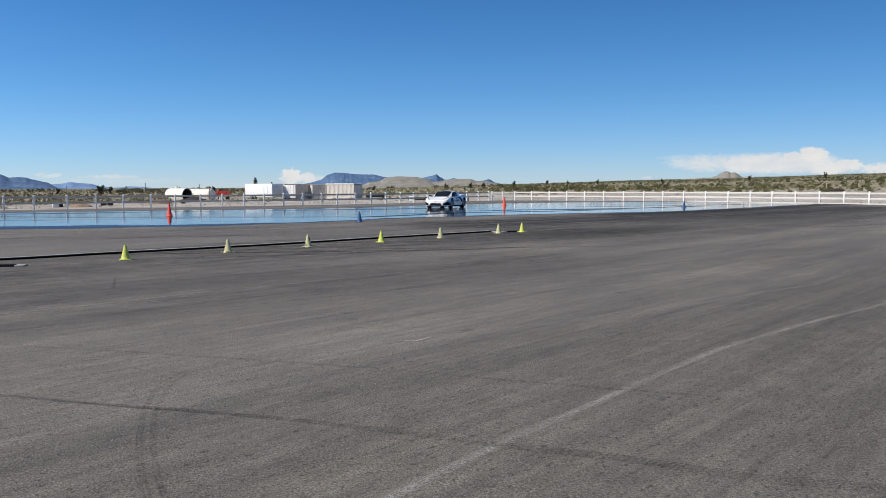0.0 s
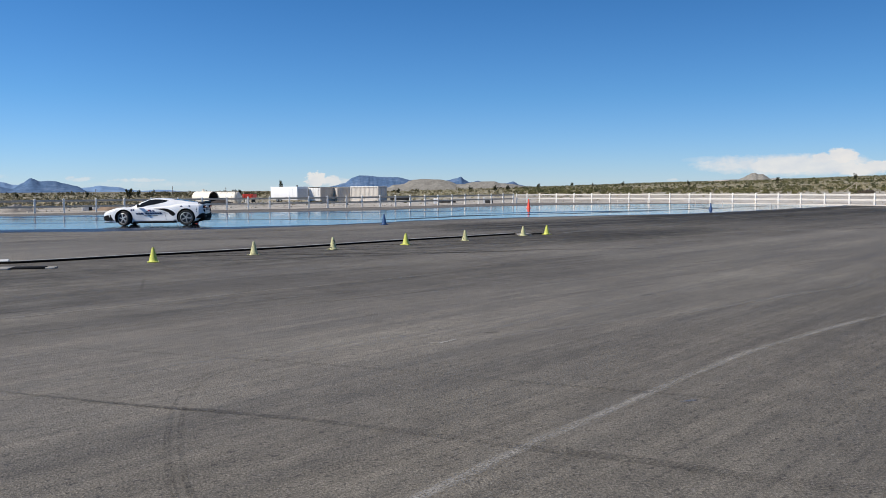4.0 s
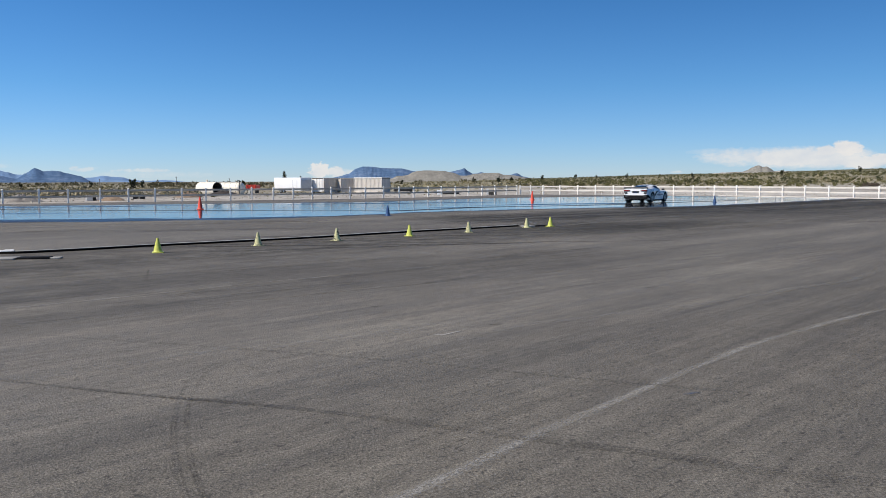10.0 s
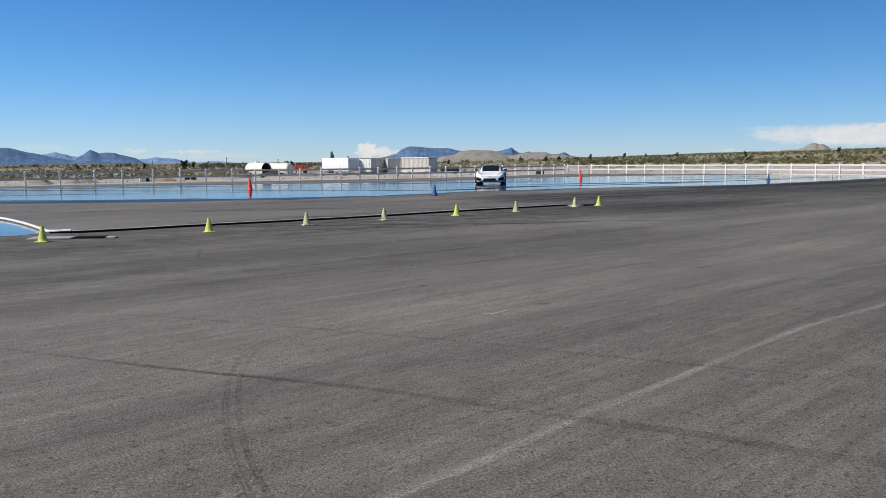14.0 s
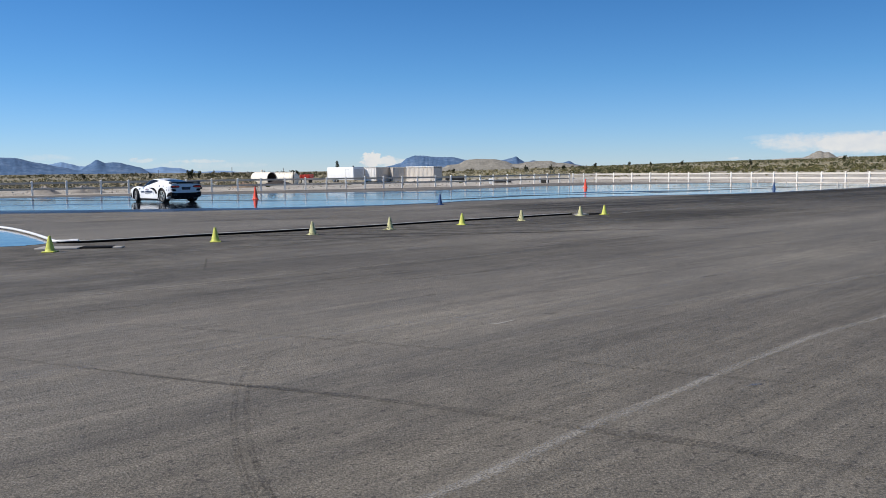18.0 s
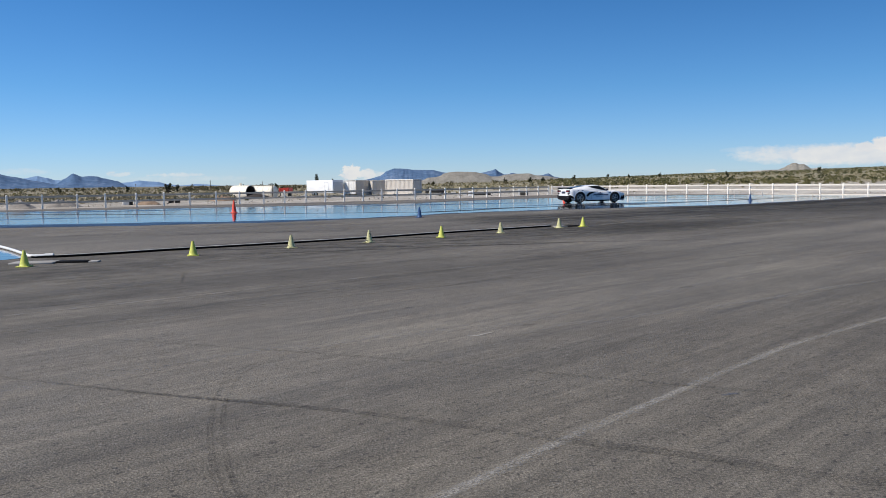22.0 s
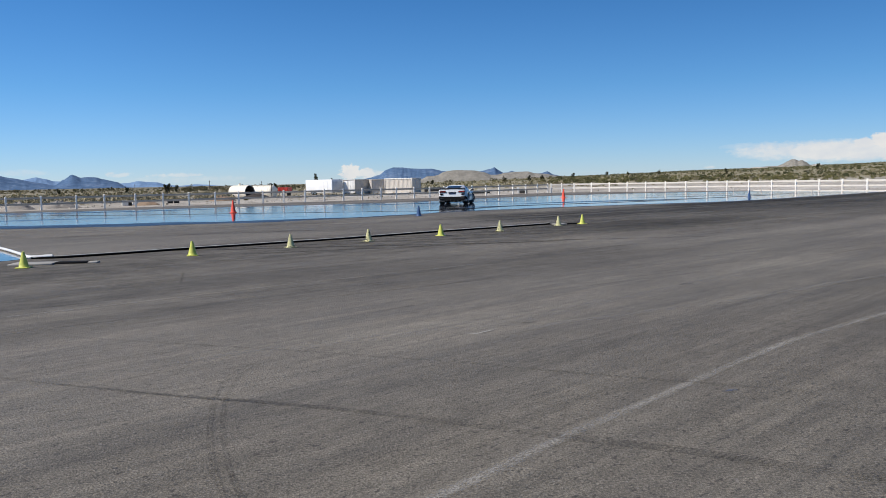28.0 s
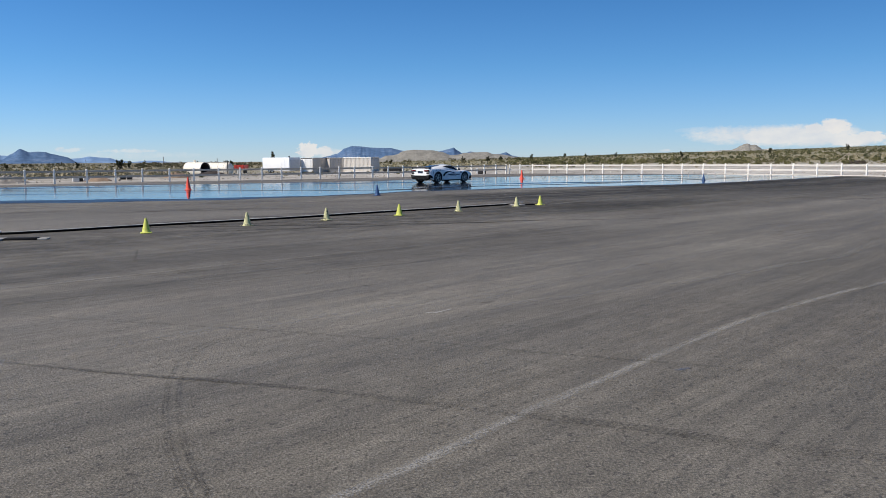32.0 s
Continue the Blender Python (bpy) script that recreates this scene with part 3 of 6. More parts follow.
def wet():
    near, far = [Vector((*p, 0)) for p in WATER_NEAR], [Vector((*p, 0)) for p in WATER_FAR]
    bm = bmesh.new()
    slab(bm, [tuple(p) for p in wobbled([(x, y - 0.5 - 2.1 * smoothstep(0, -14, x), 0) for x, y in WATER_NEAR], 0.6, 1) + wobbled([(x, y + 1.2, 0) for x, y in WATER_FAR], 0.6, 2)], 0.0055, -0.01)
    structure("damp_margin", bm, DAMP, "dark damp asphalt along the edge of the water", "wet asphalt", smooth=False)
    bm = bmesh.new()
    slab(bm, [tuple(p) for p in wobbled(near, 0.6, 3) + wobbled(far, 0.8, 4)], 0.009, -0.01)
    structure("water", bm, WATER, "thin sheet of water on the skid pad mirroring blue sky", "water", smooth=False)
    # low ridges of the paving that stand out of the film
    for line, width in (([(-30, 49.2), (-22.8, 47.2), (-16.2, 45.2), (-10.5, 44.3), (-5, 43.3), (-1, 42.9)], 0.9), ([(-1.5, 41.8), (0.5, 43.6), (2.15, 45.3), (4.4, 47.9), (8.0, 49.5), (11.5, 50.8), (17, 54.0)], 1.5), ([(14, 60.5), (19, 61.5), (25, 63.5), (32, 66.5)], 0.9), ([(11, 52.6), (15, 54.2), (19, 56.6), (22.5, 59.4), (26, 61.8)], 1.3), ([(17, 68.5), (22, 69.2), (27, 70.5)], 0.7)):
        strip("wet_ridge", line, width, RIDGE, "dark wet ridge of asphalt breaking the sheet of water", "wet asphalt", z=0.0115)
    # the smaller pool behind the white pipe
    bm = bmesh.new()
    slab(bm, [(p.x, p.y) for p in rounded([(-22, 14.9, 0), (-14, 16.3, 0), (-9.85, 17.40, 0), (-9.4, 17.70, 0), (-9.22, 18.15, 0), (-9.55, 18.80, 0), (-10.75, 20.40, 0), (-12.55, 22.45, 0), (-16, 26.0, 0), (-22, 31, 0)], 6)], 0.006, -0.01)
    structure("puddle", bm, WATER, "shallow pool of water on the asphalt beside a white pipe", "puddle", smooth=False)


def strip(name, line, width, material, label, category, z=0.004, steps=8):
    """A flat mark painted or rubbed onto the asphalt; its UVs run across and along it."""
    pts = rounded([(x, y, 0) for x, y in line], steps)
    bm = bmesh.new()
    uv = bm.loops.layers.uv.new("UVMap")
    rows = []
    for i, p in enumerate(pts):
        d = (pts[min(i + 1, len(pts) - 1)] - pts[max(i - 1, 0)]).normalized()
        side = Vector((-d.y, d.x, 0))
        wob = 1 + 0.25 * noise.noise((p.x * 0.9, p.y * 0.9, width))
        rows.append((bm.verts.new(p + side * width * 0.5 * wob + Vector((0, 0, z))), bm.verts.new(p - side * width * 0.5 * wob + Vector((0, 0, z)))))
    for i, (a, b) in enumerate(zip(rows, rows[1:])):
        f = bm.faces.new((a[0], a[1], b[1], b[0]))
        t0, t1 = i / (len(rows) - 1), (i + 1) / (len(rows) - 1)
        for loop, c in zip(f.loops, ((0, t0), (1, t0), (1, t1), (0, t1))):
            loop[uv].uv = c
    me = bpy.data.meshes.new(name)
    bm.to_mesh(me)
    bm.free()
    me.materials.append(material)
    return tagged(new(name, me), label=label, category=category, kind="structure")


def marks():
    pale = strip_material("pale_scuff", (0.42, 0.40, 0.365), 0.43, 0.57, PAVING, (2.5, 0.5, 1), 3.0, 0.74, grain=75, fine=0.7)
    faint = strip_material("faint_scuff", (0.32, 0.305, 0.28), 0.46, 0.66, PAVING, (5, 0.4, 1), 2.0, 0.65)
    seam = strip_material("pale_seam", (0.36, 0.345, 0.315), 0.40, 0.58, PAVING, (3, 0.3, 1), 3.0, 0.8, fine=0.4)
    wide_seam = strip_material("wide_pale_seam", (0.31, 0.295, 0.27), 0.42, 0.64, PAVING, (3, 0.3, 1), 2.5, 0.55, fine=0.45)
    rubber = strip_material("rubber_mark", (0.022, 0.022, 0.023), 0.40, 0.60, radians(-25), (2.0, 0.3, 1), 1.0, 0.36, grain=45, fine=0.6)
    rubber_thin = strip_material("thin_rubber_mark", (0.03, 0.03, 0.03), 0.44, 0.62, radians(-25), (2.0, 0.3, 1), 1.0, 0.6, grain=30, fine=0.7)
    arc = strip_material("turning_tyre_mark", (0.028, 0.028, 0.028), 0.42, 0.62, radians(-80), (1.2, 0.3, 1), 1.0, 0.32, grain=45, fine=0.6)
    chalk = strip_material("white_chalk", (0.60, 0.59, 0.56), 0.3, 0.5, PAVING, (2, 0.3, 1), 4.0, 0.8)
    dark = strip_material("dark_damp_band", (0.03, 0.03, 0.031), 0.30, 0.66, radians(14), (9, 0.8, 1), 1.0, 0.85, grain=2.0)
    strip("scuffed_line", [(-4.80, -0.85), (-3.60, 0.37), (-2.40, 1.57), (-1.20, 2.74), (-0.04, 3.90), (0.79, 4.86), (1.41, 5.52), (2.10, 6.28), (3.06, 7.28), (3.66, 7.84), (4.14, 8.24), (4.68, 8.69), (5.26, 9.14), (6.11, 9.77), (9.66, 12.49)], 0.115, pale, "rough pale scraped line across the asphalt", "scrape mark")

    def tread(line, offsets, width, material, label, narrow=1.0):
        for k, off in enumerate(offsets):
            moved = []
            for i, (x, y) in enumerate(line):
                (x0, y0), (x1, y1) = line[max(i - 1, 0)], line[min(i + 1, len(line) - 1)]
                n = math.hypot(x1 - x0, y1 - y0)
                o = off * (narrow + (1 - narrow) * i / (len(line) - 1))
                moved.append((x - (y1 - y0) / n * o, y + (x1 - x0) / n * o))
            strip("tyre_mark", moved, width, material, label, "tyre mark", z=0.006 + 0.0007 * k)

    tread([(-4.40, 7.00), (-2.56, 6.21), (-1.64, 5.85), (-1.32, 5.75), (-0.53, 5.43), (0.15, 5.10), (0.71, 4.80), (1.34, 4.51), (2.04, 4.09), (2.51, 3.92), (4.40, 2.95)], (-0.062, -0.038, -0.014, 0.012, 0.038, 0.066), 0.019, rubber, "black tyre mark on the asphalt", 0.15)
    tread([(-4.0, 8.5), (-1.34, 7.5), (-0.43, 7.12), (0.21, 6.86), (1.01, 6.43), (2.6, 5.7)], (0.0, 0.03), 0.022, rubber_thin, "faint black tyre mark on the asphalt")
    tread([(-0.79, 7.82), (-1.24, 7.50), (-1.52, 7.10), (-1.66, 6.65), (-1.61, 5.96), (-1.48, 5.31), (-1.30, 4.67), (-1.05, 3.97), (-0.55, 2.9), (-0.1, 2.1)], (-0.045, -0.02, 0.035, 0.055), 0.022, arc, "faint curved tyre mark on the asphalt")
    strip("tyre_mark", [(-4.05, 12.9), (-4.3, 13.8), (-4.55, 14.7)], 0.06, arc, "short dark tyre mark on the asphalt", "tyre mark", z=0.008)
    strip("scuffed_line", [(-8.20, 7.40), (-4.77, 10.34), (-3.78, 11.19), (-2.31, 12.58), (-0.56, 13.96), (1.44, 15.73)], 0.062, seam, "thin pale scratch along the paving lane", "scrape mark")
    strip("scuffed_line", [(-6, 3.6), (-2.9, 6.6), (-0.9, 8.0), (1.2, 9.3), (6, 14.0)], 0.5, faint, "wide pale worn band along the paving lane", "worn band")
    strip("scuffed_line", [(0.57, 8.03), (1.23, 8.65), (1.92, 9.03), (2.69, 9.49), (3.54, 9.95), (4.56, 10.67), (5.78, 11.57), (7.24, 12.64), (9.5, 15.6)], 0.24, wide_seam, "pale worn seam between paving lanes", "worn band", z=0.006)
    strip("scuffed_line", [(4.77, 27.24), (6.63, 29.58), (8.95, 31.88), (10.45, 33.67), (12.73, 36.20)], 0.22, seam, "pale curved scrape on the asphalt", "scrape mark")
    strip("chalk_mark", [(0.27, 8.215), (0.37, 8.165), (0.44, 8.23), (0.58, 8.38)], 0.026, chalk, "short white chalk tick on the asphalt", "chalk mark", z=0.007, steps=3)
    strip("blue_mark", [(2.01, 5.74), (2.07, 5.77), (2.15, 5.80)], 0.045, strip_material("blue_chalk", (0.09, 0.16, 0.30), 0.42, 0.62, 0.0, (1, 1, 1), 9.0, 0.6), "small faded blue paint spot on the asphalt", "paint spot", z=0.007, steps=3)
    spot = strip_material("oil_spot", (0.03, 0.029, 0.028), 0.38, 0.58, 0.0, (0.3, 0.1, 1), 1.0, 0.5)
    for line in ([(0.90, 8.72), (0.97, 8.74), (1.06, 8.76)], [(-0.43, 10.07), (-0.36, 10.1), (-0.29, 10.12)], [(3.45, 11.6), (3.6, 11.7), (3.7, 11.72)]):
        strip("oil_spot", line, 0.07, spot, "small dark oil spot on the asphalt", "oil spot", z=0.007, steps=3)
    # broad strip that tones the near asphalt slightly darker
    shaded = strip_material("darker_asphalt_lane", (0.06, 0.055, 0.048), 0.30, 0.62, PAVING, (9, 1.2, 1), 1.0, 0.2, grain=3.0)
    strip("older_lane", [(-12, -6.0), (-6, -0.5), (-1.5, 3.2), (2.5, 6.2), (8, 11.2), (14, 17.0)], 4.6, shaded, "broad darker band along the paving lane", "asphalt lane", z=0.003)
    strip("damp_band", [(10.5, 42.5), (16, 46.0), (21, 49.5), (27, 54.6), (33, 60.5), (40, 66)], 3.4, dark, "wide dark damp band along the water", "damp band")
    strip("damp_band", [(0, 32.0), (8, 36.5), (17, 42.5), (26, 49.5), (38, 59.0)], 10.0, strip_material("old_damp_asphalt", (0.05, 0.049, 0.048), 0.30, 0.62, radians(34), (9, 1.2, 1), 1.0, 0.8, grain=1.2), "broad darker zone of asphalt beside the water", "damp band", z=0.003)
    strip("damp_band", [(2, 23.5), (10, 28.8), (18, 35.5), (28, 44.5), (38, 53.5)], 8.5, strip_material("darker_asphalt_zone", (0.06, 0.057, 0.054), 0.34, 0.62, radians(36), (9, 1.2, 1), 1.0, 0.42, grain=2.0), "broad darker zone of worn asphalt", "damp band", z=0.0035)
    old = strip_material("stained_asphalt", (0.045, 0.043, 0.041), 0.34, 0.62, PAVING, (11, 0.9, 1), 1.0, 0.46, grain=1.5)
    strip("damp_band", [(-36, 26.4), (-24, 25.9), (-15, 26.0), (-8, 26.4), (-2, 28.2), (4, 31.5)], 2.2, strip_material("tyre_stains", (0.05, 0.048, 0.046), 0.44, 0.62, radians(8), (7, 0.35, 1), 1.0, 0.22, grain=1.5), "dark tyre-stained band on the asphalt", "damp band")
    strip("damp_band", [(-20, 9.0), (-13, 12.4), (-8, 15.4), (-2, 20.6), (4, 25.4), (12, 31.5)], 7.4, old, "broad stained zone of asphalt along the cones", "damp band", z=0.003)
    strip("damp_band", [(-17, 2.5), (-9, 7.6), (-4.6, 11.0), (0, 14.8), (5, 19.0)], 6.0, strip_material("stained_lane", (0.045, 0.043, 0.041), 0.34, 0.62, PAVING, (11, 0.9, 1), 1.0, 0.25, grain=1.5), "stained lane of older asphalt", "damp band", z=0.0025)
    # many thin skid streaks between the cones and the water
    rng = random.Random(31)
    skid_dark = strip_material("skid_streak", (0.035, 0.034, 0.033), 0.34, 0.56, radians(12), (5, 0.3, 1), 1.0, 0.45, grain=6, fine=0.4)
    skid_pale = strip_material("pale_streak", (0.27, 0.255, 0.23), 0.36, 0.58, radians(12), (5, 0.3, 1), 1.0, 0.7, grain=6, fine=0.4)
    lane_dark = strip_material("lane_scratch", (0.04, 0.039, 0.037), 0.40, 0.60, radians(37), (3, 0.2, 1), 1.5, 0.34, grain=14, fine=0.5)
    lane_pale = strip_material("pale_lane_scratch", (0.30, 0.285, 0.26), 0.42, 0.62, radians(37), (3, 0.2, 1), 1.5, 0.5, grain=14, fine=0.5)
    for k in range(170):
        if k >= 44:
            # scratches along the paver's lanes, this side of the hose
            x, y, a, n = rng.uniform(-11, 9), rng.uniform(10, 22), radians(rng.uniform(33, 42)), rng.uniform(1.2, 4.5)
            y += 0.75 * x
            if y < 9:
                continue
        elif k % 3:
            x, y, a, n = rng.uniform(-22, 4), rng.uniform(19, 33), radians(rng.uniform(-4, 24)), rng.uniform(5, 13)
        else:
            x, y, a, n = rng.uniform(4, 30), rng.uniform(27, 46), radians(rng.uniform(22, 44)), rng.uniform(4, 9)
        bend = rng.uniform(-0.012, 0.012)
        line = [(x + s * n * math.cos(a + bend * s * n), y + s * n * math.sin(a + bend * s * n)) for s in (-0.5, -0.17, 0.17, 0.5)]
        pale_one = rng.random() < 0.4
        strip("skid_streak", line, rng.uniform(0.08, 0.34) if k < 44 else rng.uniform(0.025, 0.08), (skid_pale if pale_one else skid_dark) if k < 44 else (lane_pale if pale_one else lane_dark), "faint pale scrape on the asphalt" if pale_one else "faint dark skid streak on the asphalt", "skid mark", z=0.0045 + 0.0001 * (k % 9), steps=5)
    dusty = strip_material("dusty_asphalt", (0.25, 0.235, 0.21), 0.40, 0.66, radians(12), (8, 0.5, 1), 1.0, 0.75, grain=2.0)
    strip("dusty_band", [(-38, 29.6), (-26, 29.2), (-15, 29.4), (-7, 30.2), (-1, 32.6)], 5.5, dusty, "pale dusty zone of asphalt before the water", "dusty band", z=0.003)


def ridge(name, ctrl, dist, depth, material, label, rough, steps=300, category="mountains", kind="structure", base=-1.0):
    """Hills whose crest runs through (bearing, height angle) rows at a distance; real slopes before and behind it."""
    bm = bmesh.new()
    b0, b1 = ctrl[0][0], ctrl[-1][0]
    prof = [0.0, 0.10, 0.19, 0.29, 0.39, 0.49, 0.59, 0.69, 0.79, 0.88, 0.95, 0.985, 1.0, 0.8, 0.0]
    rows = []
    for i in range(steps + 1):
        b = b0 + (b1 - b0) * i / steps
        top = math.tan(radians(spline(ctrl, b))) * dist + 1.5
        row = []
        for k, f in enumerate(prof):
            r = dist + depth * (k - 12) / 12
            gull = noise.fractal((b * 2.1 * rough[1] + 0.12 * k, k * 0.22, dist * 0.01), 0.7, 2.1, 5)
            z = base + (top - base) * f * (1 + (rough[0] * gull * (1.02 - f) * 2.0 if 0 < k < 12 else 0)) + (rough[2] * top * noise.fractal((b * 5.0 * rough[1], 0.0, 7.0), 0.9, 2.0, 4) if k == 12 else 0)
            if 0 < k < 12:
                r += depth * 0.16 * rough[0] * noise.fractal((b * 3.2 * rough[1], k * 0.09, 4.0), 0.7, 2.1, 4)
            bb = radians(b + (rough[0] * 0.25 * noise.noise((b * 3, k * 0.35, 2.0)) if 0 < k < 12 else 0))
            row.append(bm.verts.new((r * math.sin(bb), r * math.cos(bb), z)))
        rows.append(row)
    for a, c in zip(rows, rows[1:]):
        for k in range(len(prof) - 1):
            bm.faces.new((a[k], c[k], c[k + 1], a[k + 1]))
    structure(name, bm, material, label, category, kind=kind)


def far_hills():
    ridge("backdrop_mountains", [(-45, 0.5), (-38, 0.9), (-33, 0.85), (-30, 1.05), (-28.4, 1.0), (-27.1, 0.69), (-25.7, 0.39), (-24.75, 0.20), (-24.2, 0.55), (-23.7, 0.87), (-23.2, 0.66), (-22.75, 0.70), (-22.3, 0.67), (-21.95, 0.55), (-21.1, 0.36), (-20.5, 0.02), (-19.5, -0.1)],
          3900, 240, MOUNTAIN_HAZE_BLUE, "desert mountains on the horizon, coloured haze-blue", (0.08, 1.7, 0.012))
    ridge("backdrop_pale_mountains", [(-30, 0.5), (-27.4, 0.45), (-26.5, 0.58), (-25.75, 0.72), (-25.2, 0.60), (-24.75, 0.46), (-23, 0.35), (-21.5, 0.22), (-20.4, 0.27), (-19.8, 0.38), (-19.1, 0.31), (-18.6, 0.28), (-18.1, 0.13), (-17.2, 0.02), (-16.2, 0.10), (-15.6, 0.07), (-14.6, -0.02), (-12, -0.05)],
          4500, 160, MOUNTAIN_HAZE_PALE, "mountains far away on the horizon, coloured pale haze-blue", (0.2, 0.8, 0.006))
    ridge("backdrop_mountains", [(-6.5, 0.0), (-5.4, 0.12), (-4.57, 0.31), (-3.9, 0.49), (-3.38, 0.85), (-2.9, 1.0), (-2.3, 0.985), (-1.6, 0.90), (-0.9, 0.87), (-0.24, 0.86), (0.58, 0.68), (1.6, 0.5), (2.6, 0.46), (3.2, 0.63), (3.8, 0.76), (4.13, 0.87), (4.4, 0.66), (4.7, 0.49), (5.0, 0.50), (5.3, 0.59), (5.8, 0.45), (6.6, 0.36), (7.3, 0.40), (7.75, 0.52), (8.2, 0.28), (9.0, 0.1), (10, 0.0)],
          3700, 240, MOUNTAIN_HAZE_BLUE, "flat-topped desert mountain on the horizon, coloured haze-blue", (0.08, 1.8, 0.014))
    ridge("spoil_mounds", [(-1.6, -0.05), (-0.92, 0.17), (-0.57, 0.34), (-0.1, 0.36), (0.2, 0.42), (0.58, 0.62), (0.9, 0.69), (1.45, 0.73), (2.66, 0.69), (3.35, 0.56), (3.9, 0.36), (4.3, 0.36), (4.9, 0.48), (5.6, 0.53), (6.45, 0.54), (6.9, 0.40), (7.6, 0.36), (8.4, 0.2), (9.6, 0.0)],
          820, 32, GRAVEL, "grey-tan gravel spoil mounds beyond the scrub", (0.05, 1.5, 0.006), category="gravel mounds")
    ridge("spoil_hill", [(21.2, 0.36), (21.6, 0.50), (22.2, 0.53), (22.6, 0.53), (22.9, 0.64), (23.2, 0.81), (23.45, 0.93), (23.62, 0.94), (23.85, 0.84), (24.08, 0.87), (24.3, 0.74), (24.55, 0.56), (24.9, 0.60), (25.3, 0.55), (25.8, 0.4)],
          1250, 40, GRAVEL, "grey gravel spoil hill on the desert skyline", (0.06, 2.0, 0.006), steps=120, category="gravel mound")
    for rows in ([(24.3, 0.30), (24.45, 0.42), (24.7, 0.54), (24.95, 0.60), (25.2, 0.56), (25.45, 0.46), (25.7, 0.30)], [(29.8, 0.35), (30.1, 0.47), (30.4, 0.56), (30.66, 0.60), (30.95, 0.55), (31.3, 0.50), (31.9, 0.35)], [(20.3, 0.30), (20.9, 0.45), (21.4, 0.50), (22.0, 0.46), (22.4, 0.3)]):
        ridge("spoil_bank", rows, 1150, 30, GRAVEL_PALE, "pale bank of dug-out earth on the rising desert", (0.06, 3.0, 0.02), steps=60, category="earth bank")


# ---- scrub, yuccas ----
def clump(verts, faces, x, y, z, w, h, rng, n):
    """A bush of many small tilted leaves round a hollow middle."""
    for _ in range(n):
        a, u = rng.uniform(0, 2 * math.pi), rng.random()
        r = w * 0.5 * math.sqrt(rng.uniform(0.1, 1.0)) * (1.05 - 0.45 * u)
        px, py, pz = x + r * math.cos(a), y + r * math.sin(a), z + h * u * rng.uniform(0.75, 1.1)
        s = w * rng.uniform(0.5, 1.0) * 1.15 / math.sqrt(n)
        ta, tb = rng.uniform(0, 6.28), rng.uniform(0.2, 1.2)
        i = len(verts)
        verts += [(px - s * math.cos(ta), py - s * math.sin(ta), pz - s * 0.3), (px + s * math.cos(ta), py + s * math.sin(ta), pz - s * 0.3 * tb), (px + s * 0.4 * math.sin(ta), py - s * 0.4 * math.cos(ta), pz + s * tb)]
        faces.append((i, i + 1, i + 2))


def scrub(name, material, count, r0, r1, b0, b1, size, seed, label, leaves=26, keep=None):
    rng = random.Random(seed)
    verts, faces = [], []
    made = 0
    while made < count:
        b = rng.uniform(b0, b1)
        r = r0 * (r1 / r0) ** (rng.random() ** 0.62)
        x, y = r * math.sin(radians(b)), r * math.cos(radians(b))
        if noise.noise((x * 0.012, y * 0.012, seed)) < rng.uniform(-0.35, 0.15):
            continue
        if keep is not None and not keep(x, y, r, b):
            continue
        w = rng.uniform(*size)
        clump(verts, faces, x, y, desert_height(x, y) - 0.05, w, w * rng.uniform(0.4, 0.68), rng, leaves)
        made += 1
    me = bpy.data.meshes.new(name)
    me.from_pydata(verts, [], faces)
    me.materials.append(material)
    tagged(new(name, me), label=label, category="desert scrub", kind="stuff")


def clear_yard(x, y, r, b):
    """Bare ground round the stored boxes and the trailer."""
    return not (-18 < b < 9 and r < 175) and not (b >= 9 and r < 128)


def yucca(x, y, h, seed, label):
    rng = random.Random(seed)
    z = desert_height(x, y)
    t = thing("joshua_tree", label, "yucca tree", pose(x, y, z), group="yuccas in the desert")
    bm = bmesh.new()
    tips = []
    lathe(bm, [(0.16 * h / 3, 0), (0.12 * h / 3, h * 0.3), (0.10 * h / 3, h * 0.52)], 7)
    for k in range(7):
        a = k * 0.9 + rng.uniform(-0.4, 0.4)
        start = Vector((0, 0, h * rng.uniform(0.12, 0.5)))
        reach = rng.uniform(0.05, 0.2)
        mid = start + Vector((math.cos(a) * h * reach, math.sin(a) * h * reach, h * 0.10))
        tip = mid + Vector((math.cos(a) * h * 0.04, math.sin(a) * h * 0.04, h * rng.uniform(0.08, 0.38)))
        tube(bm, [start, mid, tip], 0.07 * h / 3, 6)
        tips += [tip, mid.lerp(tip, 0.5), mid]
    part("trunk", bm, BARK, t)
    verts, faces = [], []
    for tip in tips + [Vector((0, 0, h * 0.6)), Vector((0, 0, h * 0.15)), Vector((h * 0.15, 0, h * 0.1)), Vector((-h * 0.15, 0, h * 0.1))]:
        for _ in range(50):
            d = Vector((rng.gauss(0, 1), rng.gauss(0, 1), rng.gauss(0.35, 0.8))).normalized()
            side = d.cross(Vector((rng.gauss(0, 1), rng.gauss(0, 1), rng.gauss(0, 1)))).normalized()
            s = h * rng.uniform(0.07, 0.17)
            i = len(verts)
            verts += [tuple(tip + side * s * 0.18), tuple(tip - side * s * 0.18), tuple(tip + d * s)]
            faces.append((i, i + 1, i + 2))
    me = bpy.data.meshes.new("crown")
    me.from_pydata(verts, [], faces)
    me.materials.append(YUCCA)
    new("crown", me).parent = t


def at(bearing, r):
    return r * math.sin(radians(bearing)), r * math.cos(radians(bearing))


